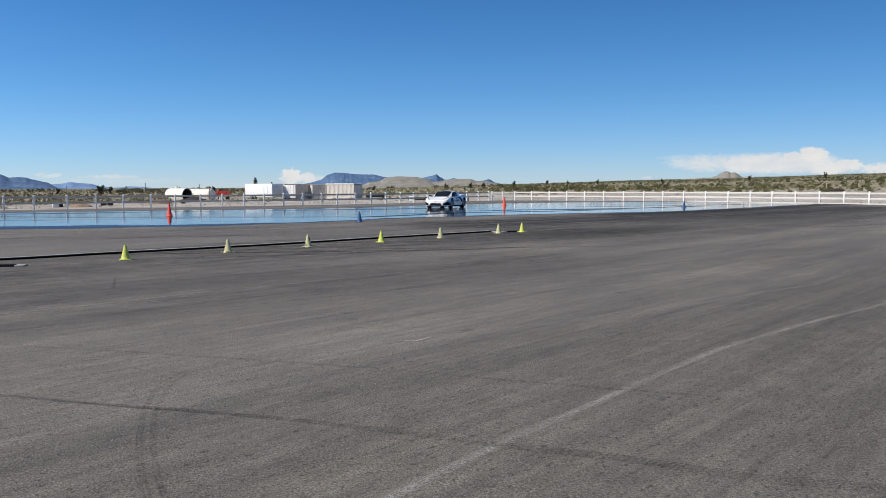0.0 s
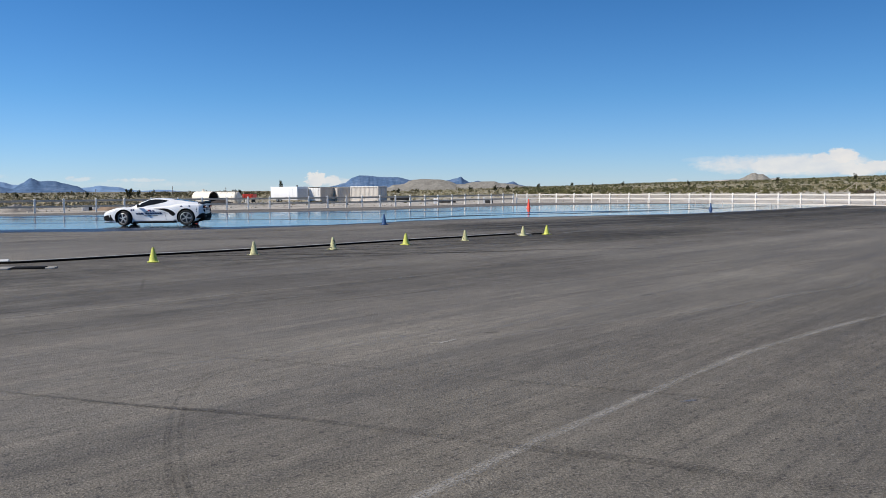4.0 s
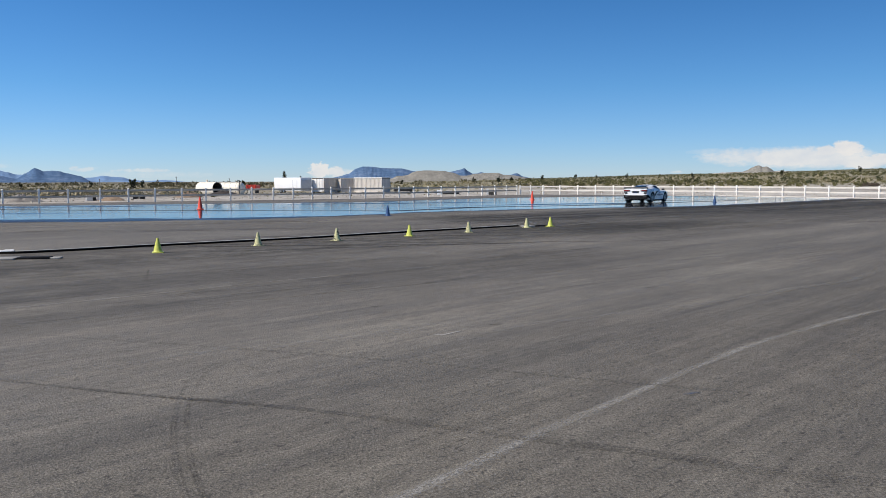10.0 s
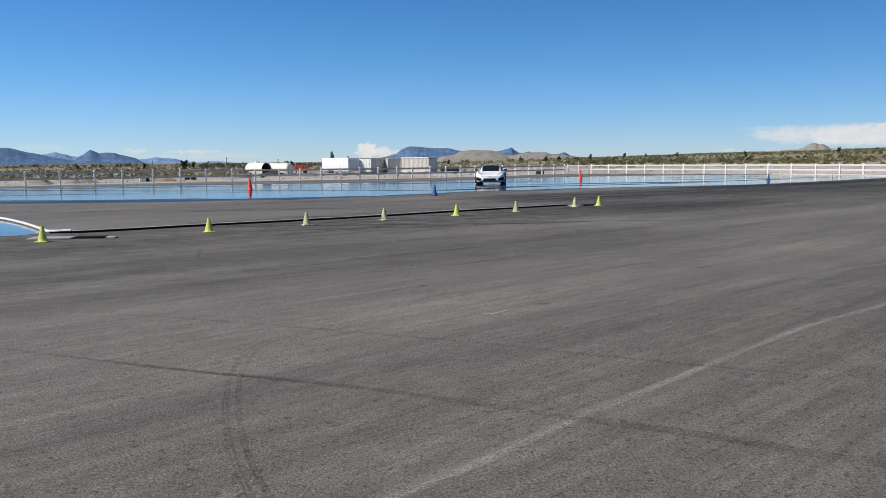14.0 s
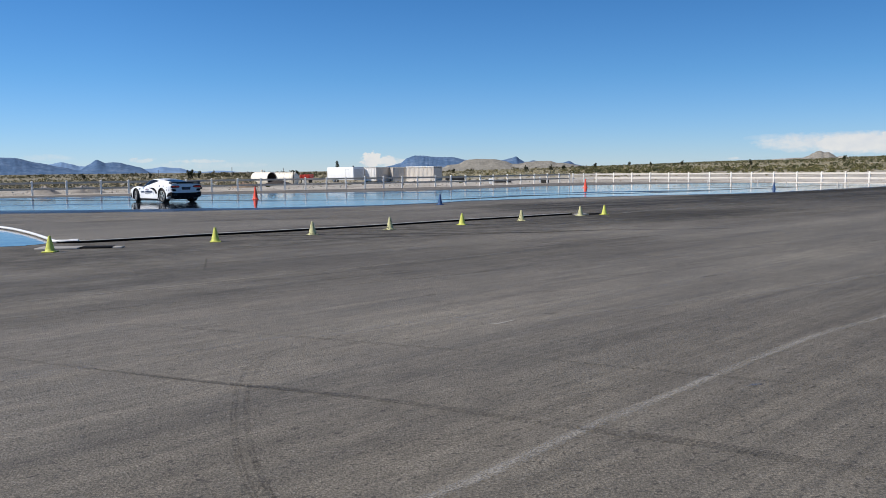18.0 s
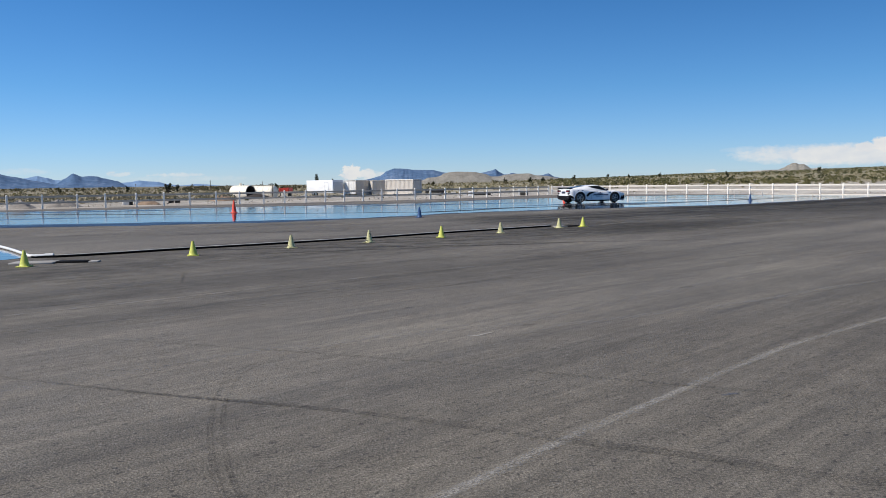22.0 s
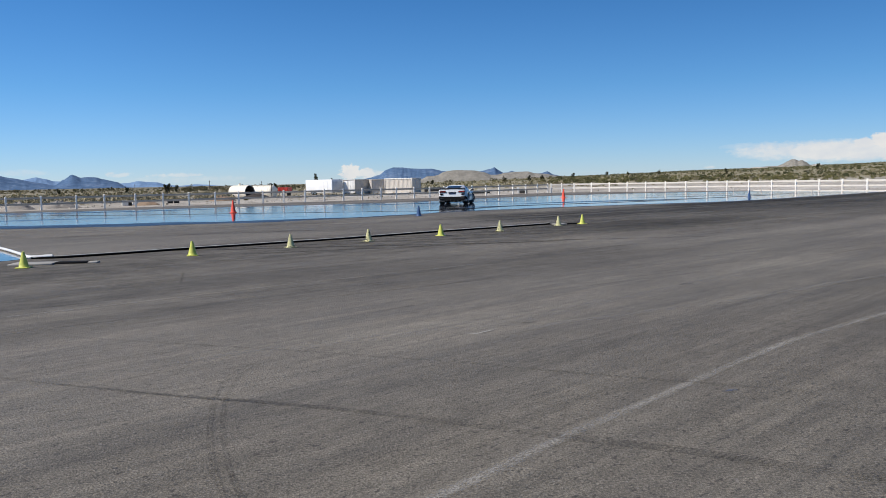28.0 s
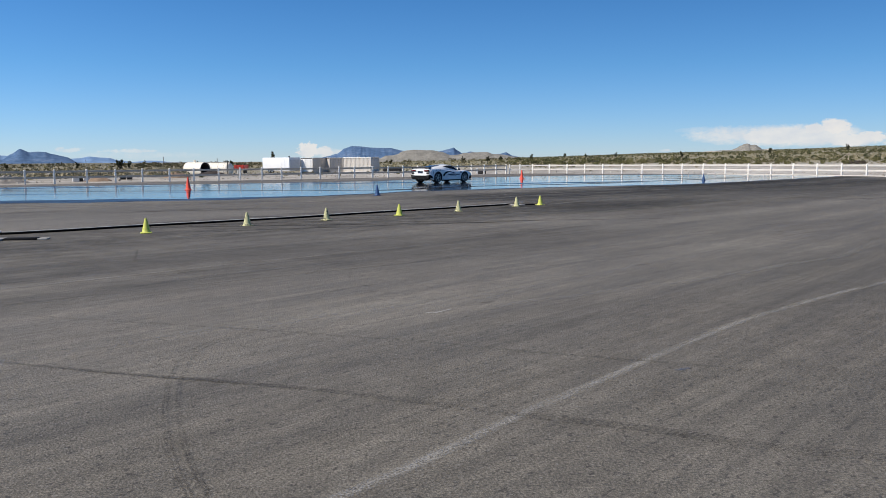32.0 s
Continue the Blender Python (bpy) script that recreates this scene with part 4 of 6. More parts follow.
def desert_plants():
    scrub("scrub", SCRUB_OLIVE, 5200, 135, 1480, 8, 46, (0.5, 1.5), 5, "green-brown creosote bushes over the rising desert", 44, clear_yard)
    scrub("scrub", SCRUB, 1000, 180, 1000, -46, 9, (0.5, 1.5), 6, "dark green-brown creosote bushes on the flat desert", 40, clear_yard)
    scrub("dry_scrub", SCRUB_DRY, 4600, 110, 900, -46, 46, (0.5, 1.3), 7, "low dry tan brush on the sand", 18, clear_yard)
    scrub("tall_scrub", SCRUB_BROWN, 420, 180, 560, -36, 8, (0.5, 1.5), 15, "dark creosote and juniper bushes along the skyline", 70, clear_yard)
    scrub("tall_scrub", SCRUB_BROWN, 420, 420, 1100, -40, 9, (1.4, 3.4), 21, "dark uneven thicket of trees along the flat skyline", 60, clear_yard)
    scrub("tall_scrub", SCRUB_BROWN, 80, 260, 520, -17, -7, (1.8, 3.6), 22, "dark low trees behind the tanks and the trailer", 80, clear_yard)
    scrub("tall_scrub", SCRUB_DARK, 900, 170, 1100, 8, 44, (0.6, 2.0), 16, "dark green creosote bushes scattered over the rising desert", 45, clear_yard)
    scrub("dry_scrub", SCRUB_DRY, 1100, 84, 240, -46, -14, (0.4, 1.3), 19, "grey-brown dry brush behind the fence", 36)
    scrub("scrub", SCRUB, 260, 84, 180, -34, 3, (0.2, 0.55), 9, "small dark tufts on the bare sand", 16)
    scrub("dry_scrub", SCRUB_DRY, 900, 96, 190, -40, 46, (0.2, 0.55), 8, "small dry tufts on the bare sand", 14)
    for b, r, h, s in ((-18.0, 240, 3.4, 1), (-17.4, 250, 2.6, 2), (-13.1, 300, 2.4, 3), (-8.3, 280, 2.6, 4), (15.21, 420, 2.8, 5), (11.8, 500, 3.4, 6), (19.5, 300, 2.6, 7), (6.5, 330, 3.0, 8), (7.4, 340, 2.8, 9), (-0.2, 420, 2.8, 10),
                       (-20.5, 260, 2.2, 11), (-11.0, 320, 2.6, 12), (9.5, 420, 3.2, 13), (25.0, 420, 3.2, 14), (13.2, 520, 3.0, 15), (-24.5, 280, 2.2, 16), (4.8, 300, 2.6, 17), (29.5, 430, 3.2, 18)):
        yucca(*at(b, r), h, s, "dark green spiky Joshua tree standing in the desert")


# ---- fence ----
def on_line(line, bearing):
    """Where a bearing from the standpoint meets a line of corners."""
    d = Vector((math.sin(radians(bearing)), math.cos(radians(bearing))))
    for a, b in zip(line, line[1:]):
        a, b = Vector(a), Vector(b)
        c0, c1 = a.x * d.y - a.y * d.x, b.x * d.y - b.y * d.x
        if c0 <= 0 <= c1:
            return a.lerp(b, -c0 / (c1 - c0))
    return None


POSTS_LEFT = (-33.9, -31.7, -29.6, -27.51, -25.55, -23.54, -21.88, -20.0, -18.3, -16.67, -14.98, -13.45, -11.85, -10.45, -9.02, -7.70, -6.39, -5.10, -3.81, -2.75, -1.5, -0.42, 0.6, 1.62, 2.53, 3.5, 4.41, 5.36, 6.25, 7.06, 7.76)

POSTS_RIGHT = (8.0, 8.72, 9.58, 10.74, 11.95, 13.14, 14.36, 15.64, 16.97, 18.31, 19.57, 20.91, 22.30, 23.72, 25.09, 26.41, 27.8, 29.2, 30.6, 32.0, 33.5, 35.0, 36.6, 38.2, 40.0, 42.0, 44.2, 46.6)


def fence_section(name, line, posts, height, label, rail_paint):
    spots = [on_line(line, b) for b in posts]
    spots = [p for p in spots if p is not None]
    rows = [(p, ((q if q is not p else p + (p - spots[-2])) - p).normalized()) for p, q in zip(spots, spots[1:] + spots[-1:])]
    p0 = rows[0][0]
    t = thing(name, label, "fence", pose(p0.x, p0.y, 0.0), group="fence round the pad")
    bm = bmesh.new()
    box(bm, (0, 0, height * 0.5 - 0.06), (0.125, 0.125, height + 0.12), bevel=0.008)
    post = mesh_of("post", bm, FENCE_POST_LIT)
    bm = bmesh.new()
    lathe(bm, [(0.098, height + 0.0), (0.098, height + 0.02), (0.01, height + 0.075)], 4, pose(0, 0, 0, 0, 0, 45))
    cap = mesh_of("cap", bm, FENCE_POST_LIT)
    rails = {}
    for (p, d), (q, _) in zip(rows, rows[1:] + rows[-1:]):
        a = math.degrees(math.atan2(d.y, d.x))
        ob = new("post", post)
        ob.parent = t
        ob.matrix_basis = pose(p.x - p0.x, p.y - p0.y, 0, 0, 0, a)
        new("cap", cap).parent = ob
        span = (q - p).length
        if span < 0.5:
            continue
        a = math.degrees(math.atan2(q.y - p.y, q.x - p.x))
        key = round(span, 1)
        if key not in rails:
            bm = bmesh.new()
            box(bm, (0, 0, 0), (key - 0.10, 0.045, 0.15), bevel=0.006)
            rails[key] = mesh_of("rail", bm, rail_paint)
        mid = (p + q) / 2
        for z in (height * 0.89, height * 0.45):
            rail = new("rail", rails[key])
            rail.parent = t
            rail.matrix_basis = pose(mid.x - p0.x, mid.y - p0.y, z, 0, 0, a)


def fences():
    fence_section("fence_left", FENCE_LEFT, POSTS_LEFT, 0.98, "white two-rail vinyl ranch fence, its face in shade", FENCE_SHADED)
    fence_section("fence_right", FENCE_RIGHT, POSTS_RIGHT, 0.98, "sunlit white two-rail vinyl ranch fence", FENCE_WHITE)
    bm = bmesh.new()
    line = rounded([(30.6, 79.0, 0), (32.9, 75.4, 0), (35.2, 71.5, 0), (37.8, 66.6, 0), (41.6, 58.2, 0), (46.1, 47.7, 0)], 4)
    for a, b in zip(line, line[1:]):
        d = b - a
        box(bm, (0, 0, 0.0), (d.length, 0.12, 0.14), pose(*((a + b) / 2), 0, 0, math.degrees(math.atan2(d.y, d.x))))
    structure("kerb", bm, FENCE_WHITE, "low white edging along the fence", "kerb")
    for x, y in ((21.1, 87.4), (22.7, 85.4), (24.9, 82.1), (28.7, 79.0), (30.6, 77.0), (29.8, 64.9)):
        t = thing("marker_stake", "short pale stake standing at the fence", "stake", pose(x, y, 0), group="stakes at the fence")
        bm = bmesh.new()
        box(bm, (0, 0, 0.13), (0.08, 0.08, 0.28), bevel=0.008)
        part("stake", bm, FENCE_WHITE, t)


# ---- cones ----
def cone(name, x, y, height, base, foot, material, label, group, turn=0.0, lean=0.0, ring=None):
    t = thing(name, label, "traffic cone", pose(x, y, 0.0, lean, 0, turn), group=group)
    bm = bmesh.new()
    box(bm, (0, 0, foot * 0.5), (base, base, foot), bevel=foot * 0.35)
    part("base", bm, material, t)
    r0, r1 = base * 0.385, base * 0.105
    bm = bmesh.new()
    rows = [(r0 * 1.08, foot), (r0, foot + height * 0.02)]
    rows += [(r0 + (r1 - r0) * k / 6, foot + (height - foot) * (0.02 + 0.95 * k / 6)) for k in range(1, 7)]
    rows += [(r1 * 0.92, height), (r1 * 0.55, height), (r1 * 0.5, height - 0.06)]
    lathe(bm, rows, 20)
    part("body", bm, material, t)
    return t


def cones():
    bright, dull = "bright lime-yellow plastic cone on the asphalt", "faded dirty yellow plastic cone on the asphalt"
    line = "row of small yellow cones"
    for i, (x, y, faded) in enumerate(((-8.13, 16.14, 0), (-5.42, 18.18, 0), (-3.56, 19.97, 1), (-1.79, 21.53, 1), (0.12, 23.12, 0), (1.91, 24.63, 1), (4.01, 26.9, 1), (4.92, 27.6, 0))):
        cone("yellow_cone", x, y, 0.325, 0.245, 0.022, CONE_FADED if faded else CONE_YELLOW, dull if faded else bright, line, turn=17 * i)
    for x, y in ((-11.33, 46.0), (10.21, 65.6)):
        cone("orange_cone", x, y, 0.72, 0.36, 0.035, CONE_ORANGE, "tall orange traffic cone standing in the water", "cones marking the drift course", turn=20)
    for x, y in ((-0.77, 36.5), (21.58, 56.4)):
        cone("blue_cone", x, y, 0.475, 0.28, 0.028, CONE_BLUE, "dark blue cone at the edge of the water", "cones marking the drift course", turn=35)


# ---- pipes and slabs ----
def pipes():
    t = thing("water_hose", "long black hose with dusty grey pipe lying along the cones", "hose", pose(-9.1, 18.6, 0))
    line = rounded([(x, y, 0) for x, y in ((-8.98, 18.16), (-8.4, 18.22), (-7.88, 18.55), (-7.31, 18.95), (-6.0, 20.0), (-5.2, 20.55), (-2.7, 22.35), (-0.1, 24.6), (2.1, 26.35), (3.85, 27.75))], 10)
    for name, dz, r, off, mat in (("hose", 0.025, 0.025, 0.0, PIPE_BLACK), ("grey_pipe", 0.031, 0.030, 0.060, PIPE_GREY)):
        bm = bmesh.new()
        pts = []
        for i, p in enumerate(line):
            d = (line[min(i + 1, len(line) - 1)] - line[max(i - 1, 0)]).normalized()
            w = off + 0.02 * noise.noise((p.x, p.y, r * 50))
            pts.append(Vector((p.x - d.y * w + 9.1, p.y + d.x * w - 18.6, dz)))
        tube(bm, pts, r, 8)
        part(name, bm, mat, t)
    t = thing("white_pipe", "curved white plastic pipe edging the pool", "pipe", pose(-9.16, 18.6, 0))
    bm = bmesh.new()
    pts = [p + Vector((9.16, -18.6, 0.046)) for p in rounded([(-20, 29.4, 0), (-16, 26.0, 0), (-13.05, 23.2, 0), (-12.35, 22.5, 0), (-11.5, 21.5, 0), (-10.6, 20.35, 0), (-9.72, 19.15, 0), (-9.12, 18.30, 0), (-8.92, 18.18, 0), (-8.62, 18.24, 0)], 8)]
    tube(bm, pts, 0.036, 12)
    part("pipe", bm, PVC, t)
    bm = bmesh.new()
    tube(bm, [pts[-1] + Vector((-0.10, -0.02, 0)), pts[-1] + Vector((0.08, 0.016, 0))], 0.046, 12)
    part("coupling", bm, PVC, t)
    # covers at both ends of the hose run
    for x, y, turn, kind in ((-8.28, 16.85, 6, 0), (4.15, 27.6, 20, 1)):
        t = thing("drain_cover", "flat grey concrete drain cover with a dark slot", "drain cover", pose(x, y, 0, 0, 0, turn))
        bm = bmesh.new()
        box(bm, (0, 0, 0.018), (0.86 if not kind else 0.42, 0.46 if not kind else 0.30, 0.036), bevel=0.01)
        part("slab", bm, CONCRETE, t)
        bm = bmesh.new()
        box(bm, (0.76 if not kind else 0.42, 0.02, 0.02), (0.64 if not kind else 0.5, 0.24, 0.04), bevel=0.008)
        part("grate", bm, MATTE_BLACK, t)
        if not kind:
            bm = bmesh.new()
            box(bm, (1.18, 0.02, 0.015), (0.19, 0.22, 0.03), bevel=0.006)
            part("edge_block", bm, CONCRETE, t)


def stones():
    """Loose stones and clods strewn on the graded sand behind the fence."""
    rng = random.Random(12)
    verts, faces = [], []
    for _ in range(1500):
        b = rng.uniform(-34, 44)
        edge = spline([(-34, 66), (-27, 68), (-12, 74), (0, 79), (6, 91), (9, 97), (14, 97), (20, 91), (25, 82), (30, 72), (44, 66)], b)
        r = edge + 3 + 60 * rng.random() ** 1.8
        x, y = at(b, r)
        s = rng.uniform(0.03, 0.09) * (1.8 if rng.random() < 0.08 else 1.0)
        z = desert_height(x, y)
        i = len(verts)
        a = rng.uniform(0, 6.28)
        verts += [(x + s * math.cos(a + 1.57 * k) * rng.uniform(0.7, 1.2), y + s * math.sin(a + 1.57 * k) * rng.uniform(0.7, 1.2), z - 0.02) for k in range(4)]
        verts += [(x + s * 0.6 * math.cos(a + 0.6 + 1.57 * k), y + s * 0.6 * math.sin(a + 0.6 + 1.57 * k), z + s * rng.uniform(0.5, 0.95)) for k in range(4)]
        faces += [(i + k, i + (k + 1) % 4, i + 4 + (k + 1) % 4, i + 4 + k) for k in range(4)] + [(i + 4, i + 5, i + 6, i + 7)]
    me = bpy.data.meshes.new("stones")
    me.from_pydata(verts, [], faces)
    me.materials.append(CLODS)
    tagged(new("stones", me), label="loose stones and clods on the graded sand", category="stones", kind="stuff")


ground()
paved()
wet()
marks()
far_hills()
desert_plants()
stones()
fences()
cones()
pipes()


# ---- the sports car ----
import functools

CAR_W = [(-2.18, 0.80), (-2.11, 0.87), (-1.96, 0.93), (-1.4, 0.965), (-0.95, 0.955), (-0.45, 0.915), (0.3, 0.90), (0.8, 0.915), (1.3, 0.945), (1.7, 0.925), (1.95, 0.885), (2.12, 0.82), (2.22, 0.72), (2.28, 0.55)]
CAR_SHOULDER = [(-2.18, 0.93), (-2.05, 0.965), (-1.5, 0.975), (-1.1, 0.955), (-0.6, 0.875), (0.0, 0.815), (0.6, 0.795), (1.0, 0.805), (1.35, 0.82), (1.65, 0.785), (1.9, 0.715), (2.1, 0.635), (2.22, 0.57), (2.28, 0.52)]
CAR_DECK = [(-2.18, 0.965), (-2.0, 1.0), (-1.5, 1.0), (-1.0, 0.95), (0.0, 0.85), (0.7, 0.80), (1.0, 0.785), (1.4, 0.74), (1.8, 0.665), (2.1, 0.60), (2.22, 0.56), (2.28, 0.52)]
CAR_UNDER = [(-2.18, 0.42), (-2.0, 0.28), (-1.8, 0.17), (-1.0, 0.13), (1.6, 0.13), (2.0, 0.14), (2.2, 0.16), (2.28, 0.22)]
WHEELS = ((-0.805, 1.325, 0.333, 0.27), (0.805, 1.325, 0.333, 0.27), (-0.785, -1.40, 0.350, 0.33), (0.785, -1.40, 0.350, 0.33))
NOSE, TAIL = 2.28, -2.18


def car_section(y):
    """Half of the body's outline at a place along it, from the keel to the middle of the deck."""
    w, zs, zc, zb = (spline(c, y) for c in (CAR_W, CAR_SHOULDER, CAR_DECK, CAR_UNDER))
    waist = 0.022 * smoothstep(0.9, 0.2, abs(y + 0.1))
    h = zs - zb
    return [(0, zb), (0.6 * w, zb), (0.93 * w, zb + 0.01), (0.975 * w, zb + 0.07), (0.99 * w - waist, zb + 0.28 * h), (w - waist * 1.4, zb + 0.52 * h), (w, zb + 0.72 * h),
            (0.985 * w, zb + 0.86 * h), (0.955 * w, zb + 0.95 * h), (0.90 * w, zs), (0.78 * w, zs + 0.006), (0.6 * w, (zs + zc) / 2), (0.3 * w, zc), (0, zc)]


@functools.lru_cache(maxsize=None)
def smooth_section(y):
    return [(p.x, p.y) for p in rounded([(x, z, 0) for x, z in car_section(y)[2:]], 2)]


def side_x(y, z):
    keys = [k for k in smooth_section(y)[2:16]]
    for (x0, z0), (x1, z1) in zip(keys, keys[1:]):
        if z <= z1:
            return x0 + (x1 - x0) * max(0.0, (z - z0) / max(1e-6, z1 - z0))
    return keys[-1][0]


def top_z(x, y):
    keys = smooth_section(y)[12:]
    for (x0, z0), (x1, z1) in zip(keys, keys[1:]):
        if abs(x) >= x1:
            return z0 + (z1 - z0) * max(0.0, (x0 - abs(x)) / max(1e-6, x0 - x1))
    return keys[-1][1]


def car_body():
    bm = bmesh.new()
    rings = []
    n = 120
    for i in range(n + 1):
        y = NOSE - (NOSE - TAIL) * i / n
        half = car_section(y)[:2] + smooth_section(y)
        rings.append([bm.verts.new((x, y, z)) for x, z in half] + [bm.verts.new((-x, y, z)) for x, z in half[-2:0:-1]])
    m = len(rings[0])
    for a, b in zip(rings, rings[1:]):
        for i in range(m):
            j = (i + 1) % m
            bm.faces.new((a[i], a[j], b[j], b[i]))
    bm.faces.new(rings[0])
    bm.faces.new(rings[-1][::-1])
    me = mesh_of("body", bm, CAR_WHITE)
    # wheel arches cut out of the shell
    bm = bmesh.new()
    for wx, wy, wz, _ in WHEELS:
        s = 1 if wx > 0 else -1
        lathe(bm, [(0.388 if wy > 0 else 0.402, 0.56), (0.388 if wy > 0 else 0.402, 1.15)], 48, pose(0, wy, wz + 0.012, 0, 90 * s, 0))
    shell, cutter = new("body", me), new("cutter", mesh_of("cutter", bm, RUBBER))
    cut = shell.modifiers.new("arches", "BOOLEAN")
    cut.operation, cut.object, cut.solver, cut.material_mode = "DIFFERENCE", cutter, "EXACT", "TRANSFER"
    bpy.context.view_layer.update()
    done = bpy.data.meshes.new_from_object(shell.evaluated_get(bpy.context.evaluated_depsgraph_get()))
    done.name = "body"
    shell.modifiers.clear()
    shell.data = done
    bpy.data.objects.remove(cutter)
    done.set_sharp_from_angle(angle=radians(32))
    return shell


CABIN_TOP = [(-2.0, 0.985), (-1.5, 1.065), (-1.1, 1.13), (-0.7, 1.185), (-0.3, 1.22), (0.0, 1.228), (0.25, 1.20), (0.55, 1.09), (0.8, 0.97), (1.0, 0.865), (1.16, 0.765)]
CABIN_BASE = [(-2.0, 0.93), (-1.0, 0.90), (0.0, 0.80), (1.16, 0.71)]
CABIN_WIDE = [(-2.0, 0.50), (-1.3, 0.66), (-0.6, 0.80), (0.1, 0.82), (0.6, 0.79), (1.16, 0.66)]
CABIN_ROOF = [(-2.0, 0.42), (-1.2, 0.47), (-0.4, 0.53), (0.2, 0.55), (0.6, 0.575), (1.16, 0.56)]


def cabin_half(y):
    zt, zb, wb, wt = (spline(c, y) for c in (CABIN_TOP, CABIN_BASE, CABIN_WIDE, CABIN_ROOF))
    dz = zt - zb
    keys = [(wb, zb, 0), (wb * 0.86 + wt * 0.14, zb + 0.30 * dz, 0), (wb * 0.5 + wt * 0.5, zb + 0.66 * dz, 0), (wt * 1.04, zb + 0.88 * dz, 0), (wt * 0.88, zb + 0.965 * dz, 0), (wt * 0.45, zt, 0), (0, zt + 0.006, 0)]
    return rounded(keys, 4)


def cabin_at(y, u, lift=0.0):
    """A place on the cabin: along it, and from the belt line (0) to the middle of the roof (1)."""
    half = cabin_half(y)
    k = max(0.0, min(1.0, u)) * (len(half) - 1)
    i = min(int(k), len(half) - 2)
    p = half[i].lerp(half[i + 1], k - i)
    d = (half[i + 1] - half[i]).normalized()
    return Vector((p.x + d.y * lift, y, p.y - d.x * lift + lift * 0.2))


def sheet(rows, mirror=1):
    """A skin through rows of points."""
    bm = bmesh.new()
    made = [[bm.verts.new((p.x * mirror, p.y, p.z)) for p in row] for row in rows]
    for a, b in zip(made, made[1:]):
        for i in range(len(a) - 1):
            bm.faces.new((a[i], a[i + 1], b[i + 1], b[i]))
    return bm


def car_cabin(car):
    rows = []
    for i in range(64):
        y = 1.16 - 3.16 * i / 63
        half = [Vector((p.x, y, p.y)) for p in cabin_half(y)]
        rows.append(half + [Vector((-p.x, p.y, p.z)) for p in half[-2::-1]])
    part("roof", sheet(rows), CAR_WHITE, car)
    # side windows: a long drop shape that ends in a point behind the door
    low = [(-0.62, 0.36), (-0.35, 0.25), (0.1, 0.165), (0.60, 0.135), (0.90, 0.16)]
    high = [(-0.62, 0.365), (-0.45, 0.425), (-0.15, 0.475), (0.2, 0.475), (0.48, 0.425), (0.90, 0.18)]
    for s in (-1, 1):
        rows = []
        for i in range(41):
            y = -0.62 + 1.52 * i / 40
            a, b = spline(low, y), spline(high, y)
            rows.append([cabin_at(y, a + (b - a) * k / 8, 0.006) for k in range(9)])
        part("side_window", sheet(rows, s), GLASS, car, "dark tinted glass")
        # the dark post between the door glass and the quarter glass
        rows = []
        for i in range(5):
            y = -0.30 - 0.05 * i / 4
            rows.append([cabin_at(y, spline(low, y) + (spline(high, y) - spline(low, y)) * k / 6, 0.009) for k in range(7)])
        part("window_post", sheet(rows, s), CAR_BLACK, car)
    for name, y0, y1, edge in (("windshield", 0.20, 1.08, 0.55), ("rear_window", -1.66, -0.80, 0.62)):
        rows = []
        for i in range(21):
            y = y0 + (y1 - y0) * i / 20
            e = edge + (0.05 * (i / 20) if y0 > 0 else 0.0)
            row = [cabin_at(y, e + (1 - e) * k / 8, 0.006) for k in range(9)]
            rows.append(row + [Vector((-p.x, p.y, p.z)) for p in row[-2::-1]])
        part(name, sheet(rows), GLASS, car, "dark tinted glass")


def nose_y(x, z):
    """Where the nose meets a line drawn forward at x and z."""
    a, b = 1.5, NOSE
    if side_x(b, z) >= abs(x):
        return b
    for _ in range(18):
        c = (a + b) / 2
        a, b = (c, b) if side_x(c, z) >= abs(x) else (a, c)
    return a


def nose_patch(corners, lift=0.008, n=10):
    """A thin skin on the nose inside four corners (x, z)."""
    (ax, az), (bx, bz), (cx, cz), (dx, dz) = corners
    rows = []
    for i in range(n + 1):
        v = i / n
        row = []
        for k in range(n + 1):
            u = k / n
            x = (ax * (1 - u) + bx * u) * (1 - v) + (dx * (1 - u) + cx * u) * v
            z = (az * (1 - u) + bz * u) * (1 - v) + (dz * (1 - u) + cz * u) * v
            row.append(Vector((x * (1 + lift * 0.6), nose_y(x, z) + lift, z)))
        rows.append(row)
    return sheet(rows)


def slab_y(outline, y0, y1):
    """An outline in x and z, drawn out along y."""
    bm = bmesh.new()
    a = [bm.verts.new((x, y0, z)) for x, z in outline]
    b = [bm.verts.new((x, y1, z)) for x, z in outline]
    bm.faces.new(a)
    bm.faces.new(b[::-1])
    for i in range(len(a)):
        j = (i + 1) % len(a)
        bm.faces.new((a[i], a[j], b[j], b[i]))
    return bm


def side_patch(outline, s, lift=0.006):
    """A thin skin on the flank between rows of (place along, lower edge, upper edge)."""
    rows = []
    for (y0, a0, b0), (y1, a1, b1) in zip(outline, outline[1:]):
        for k in range(4):
            t = k / 4
            y, a, b = y0 + (y1 - y0) * t, a0 + (a1 - a0) * t, b0 + (b1 - b0) * t
            rows.append([Vector((side_x(y, a + (b - a) * j / 4) + lift, y, a + (b - a) * j / 4)) for j in range(5)])
    y, a, b = outline[-1]
    rows.append([Vector((side_x(y, a + (b - a) * j / 4) + lift, y, a + (b - a) * j / 4)) for j in range(5)])
    return sheet(rows, s)


